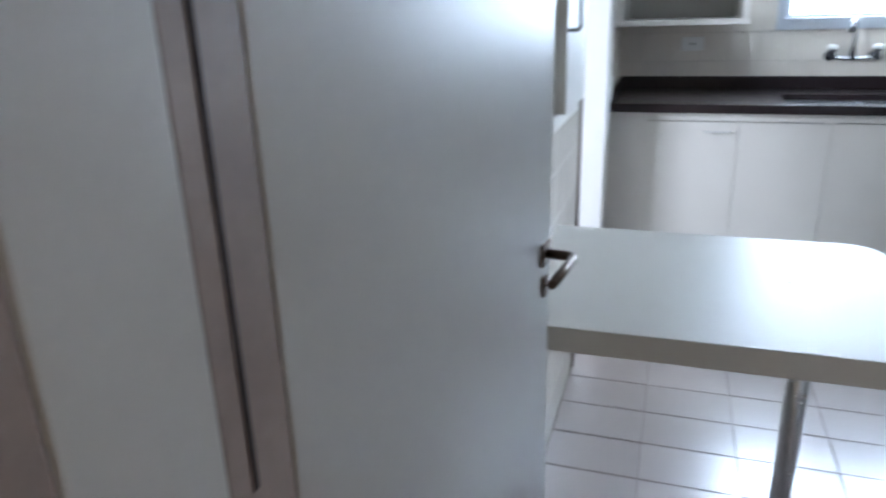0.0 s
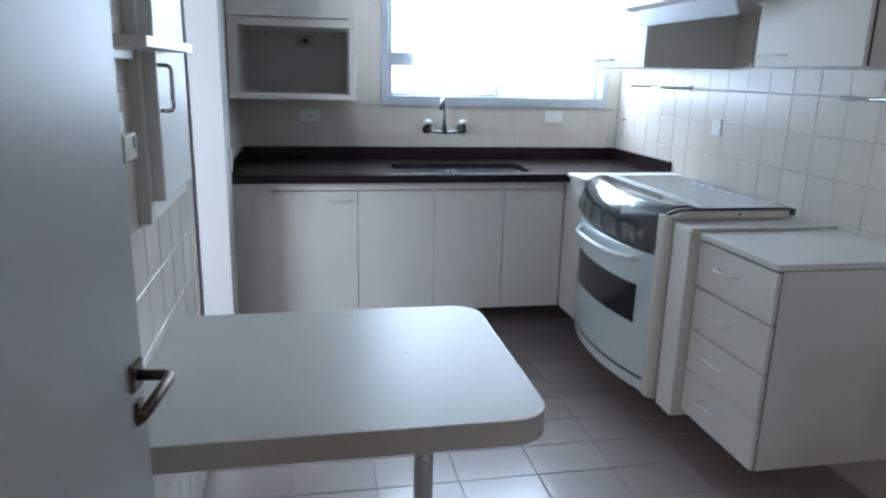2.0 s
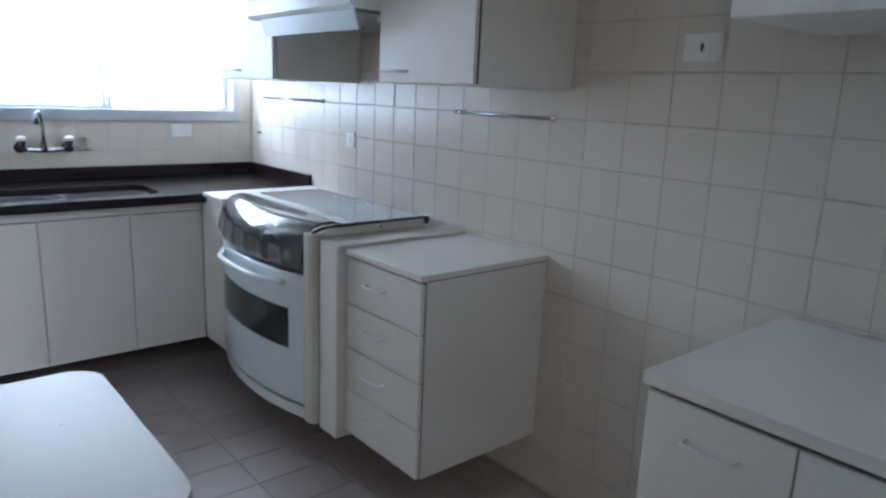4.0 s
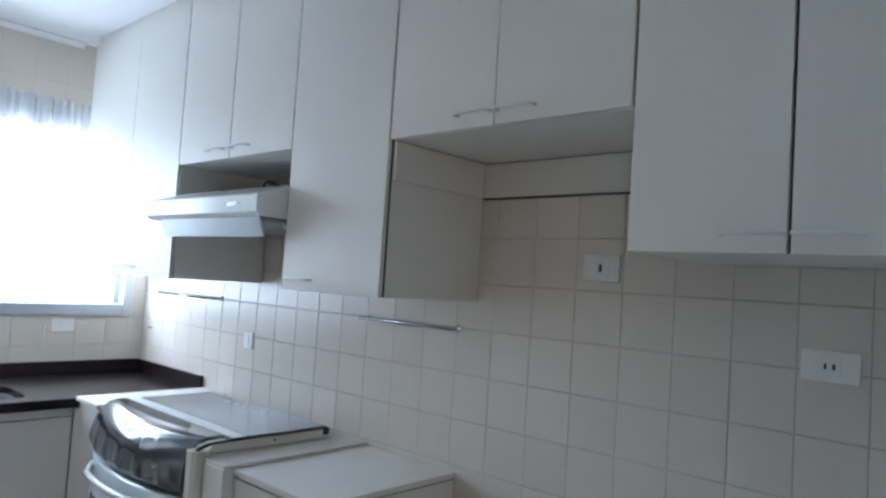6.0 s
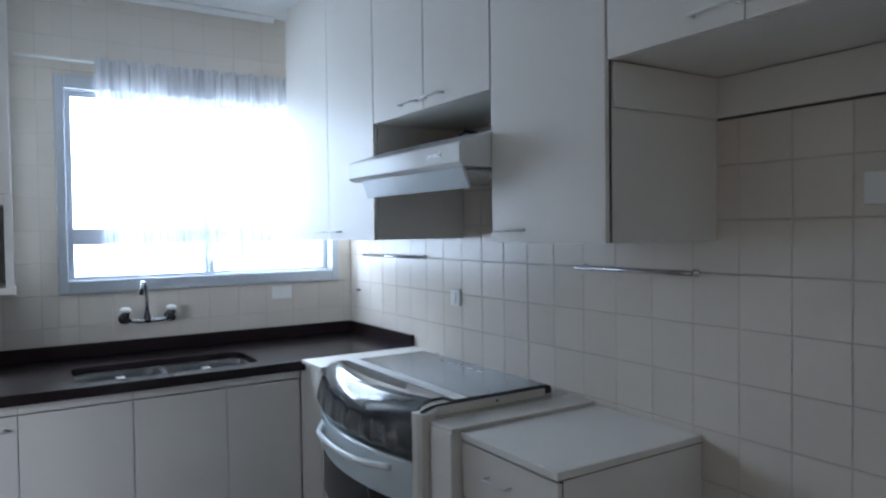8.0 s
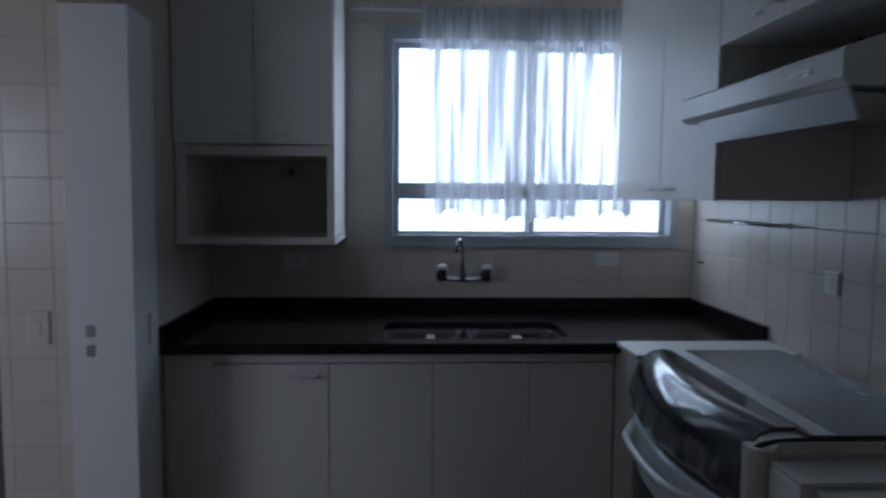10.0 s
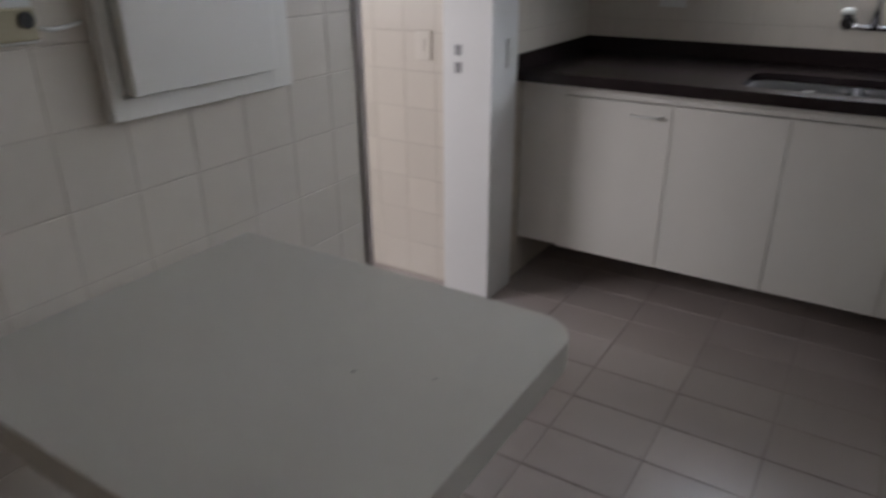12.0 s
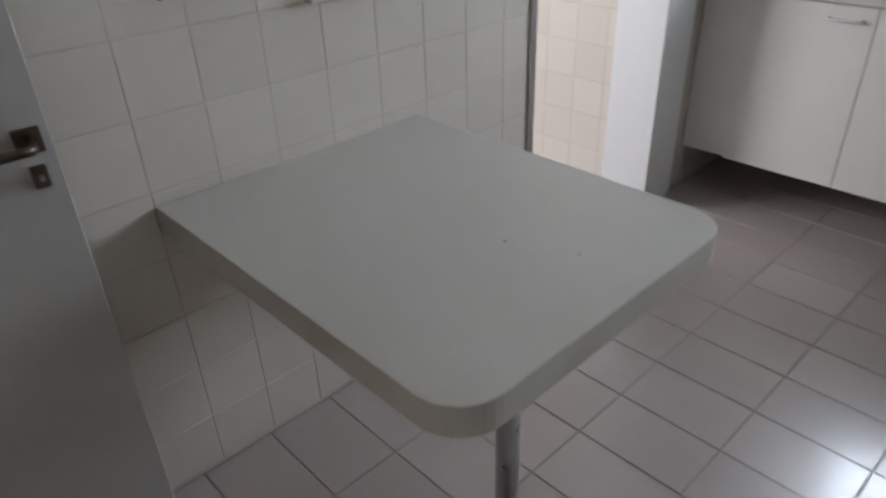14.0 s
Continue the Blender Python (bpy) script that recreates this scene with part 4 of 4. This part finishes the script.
def slab_mesh(w, h, t, name, mat):
    """A thin tile with eased edges, its face towards +z, centred on its back."""
    key = (round(w, 4), round(h, 4), name)
    if key not in _cache:
        bm = bmesh.new()
        b = 0.0016
        lo = [bm.verts.new((sx * w / 2, sy * h / 2, 0)) for sx, sy in ((-1, -1), (1, -1), (1, 1), (-1, 1))]
        mi = [bm.verts.new((sx * w / 2, sy * h / 2, t - b)) for sx, sy in ((-1, -1), (1, -1), (1, 1), (-1, 1))]
        hi = [bm.verts.new((sx * (w / 2 - b), sy * (h / 2 - b), t)) for sx, sy in ((-1, -1), (1, -1), (1, 1), (-1, 1))]
        for A, B in ((lo, mi), (mi, hi)):
            for k in range(4):
                bm.faces.new((A[k], A[(k + 1) % 4], B[(k + 1) % 4], B[k]))
        bm.faces.new(hi)
        me = bpy.data.meshes.new(name)
        bm.to_mesh(me)
        bm.free()
        me.materials.append(mat)
        _cache[key] = me
    return _cache[key]


def lay(parent, rects, u0, v0, pu, pv, gap, t, place, near, mat, name="tile", limit=300, vg=1.0):
    """Lays tiles on the rectangles (u0, u1, v0, v1) of a plane; place turns (u, v) into a pose."""
    rng = random.Random(7)
    single, rest = [], []
    for a, b, c, d in rects:
        for i in range(math.floor((a - u0) / pu), math.ceil((b - u0) / pu)):
            for k in range(math.floor((c - v0) / pv), math.ceil((d - v0) / pv)):
                ua, ub = max(a, u0 + i * pu + gap / 2), min(b, u0 + (i + 1) * pu - gap / 2)
                va, vb = max(c, v0 + k * pv + gap * vg / 2), min(d, v0 + (k + 1) * pv - gap * vg / 2)
                if ub - ua < 0.012 or vb - va < 0.012:
                    continue
                item = ((ua + ub) / 2, (va + vb) / 2, ub - ua, vb - va)
                (single if near(item[0], item[1]) and len(single) < limit else rest).append(item)
    verts, faces = [], []
    for n, (u, v, w, h) in enumerate(single + rest):
        m = place(u, v) @ pose(0, 0, 0, rng.uniform(-0.16, 0.16), rng.uniform(-0.16, 0.16), 0)
        me = slab_mesh(w, h, t, name, mat)
        if n < len(single):
            ob = new(name, me)
            ob.parent = parent
            ob.matrix_basis = m
        else:
            s = len(verts)
            verts += [tuple(m @ x.co) for x in me.vertices]
            faces += [tuple(s + j for j in p.vertices) for p in me.polygons]
    if verts:
        me = bpy.data.meshes.new(name + "_field")
        me.from_pydata(verts, [], faces)
        me.materials.append(mat)
        ob = new(name + "_field", me)
        ob.parent = parent
        tagged(ob, kind="stuff")


east = lambda u, v: Matrix.Translation((0.0032, u, v)) @ Matrix(((0, 0, -1, 0), (1, 0, 0, 0), (0, -1, 0, 0), (0, 0, 0, 1)))
west = lambda u, v: Matrix.Translation((XL - 0.0032, u, v)) @ Matrix(((0, 0, 1, 0), (1, 0, 0, 0), (0, 1, 0, 0), (0, 0, 0, 1)))
north = lambda u, v: Matrix.Translation((u, 0.0032, v)) @ Matrix(((1, 0, 0, 0), (0, 0, -1, 0), (0, 1, 0, 0), (0, 0, 0, 1)))
laundry = lambda u, v: Matrix.Translation((u, -0.9288, v)) @ Matrix(((1, 0, 0, 0), (0, 0, -1, 0), (0, 1, 0, 0), (0, 0, 0, 1)))
flat = lambda u, v: Matrix.Translation((u, v, -0.0062))
TG = 0.0017
lay(wall_east, [(YD + 0.002, -0.002, 0.0, ZC)], -2.709, 0.0085, P, P, TG, 0.0032, east, lambda u, v: -3.75 < u and v < 1.95 and (v > 0.85 or u < -2.0), TILE, vg=2.0)
lay(wall_north, [(XL, -1.517, 0, ZC), (-1.517, -0.082, 0, 1.242), (-1.517, -0.082, 2.286, ZC), (-0.082, -0.002, 0, ZC)], -0.437 - P / 2, 0.0085, P, P, TG, 0.0032, north,
    lambda u, v: v > 0.9, TILE)
lay(wall_west, [(YD + 0.002, OP0 - 0.029, 0, ZC), (OP1 + 0.201, -0.002, 0, ZC), (OP0, OP1, OPZ, ZC)], -2.03, 0.0085, P, P, TG, 0.0032, west, lambda u, v: -3.3 < u and v < 1.7, TILE)
lay(bpy.data.objects["wall_laundry_back"], [(-3.6, XL - 0.2, 0, 2.2)], -2.6, 0.0085, P, P, TG, 0.0032, laundry, lambda u, v: True, TILE)
lay(floor, [(XL, 0.0, YD - 0.1, 0.0), (-3.8, XL - 0.001, -3.3, -0.93)], -1.732, -1.435, 0.299, 0.197, 0.0032, 0.0062, flat, lambda u, v: v > -3.3 and u > -2.9, FTILE)
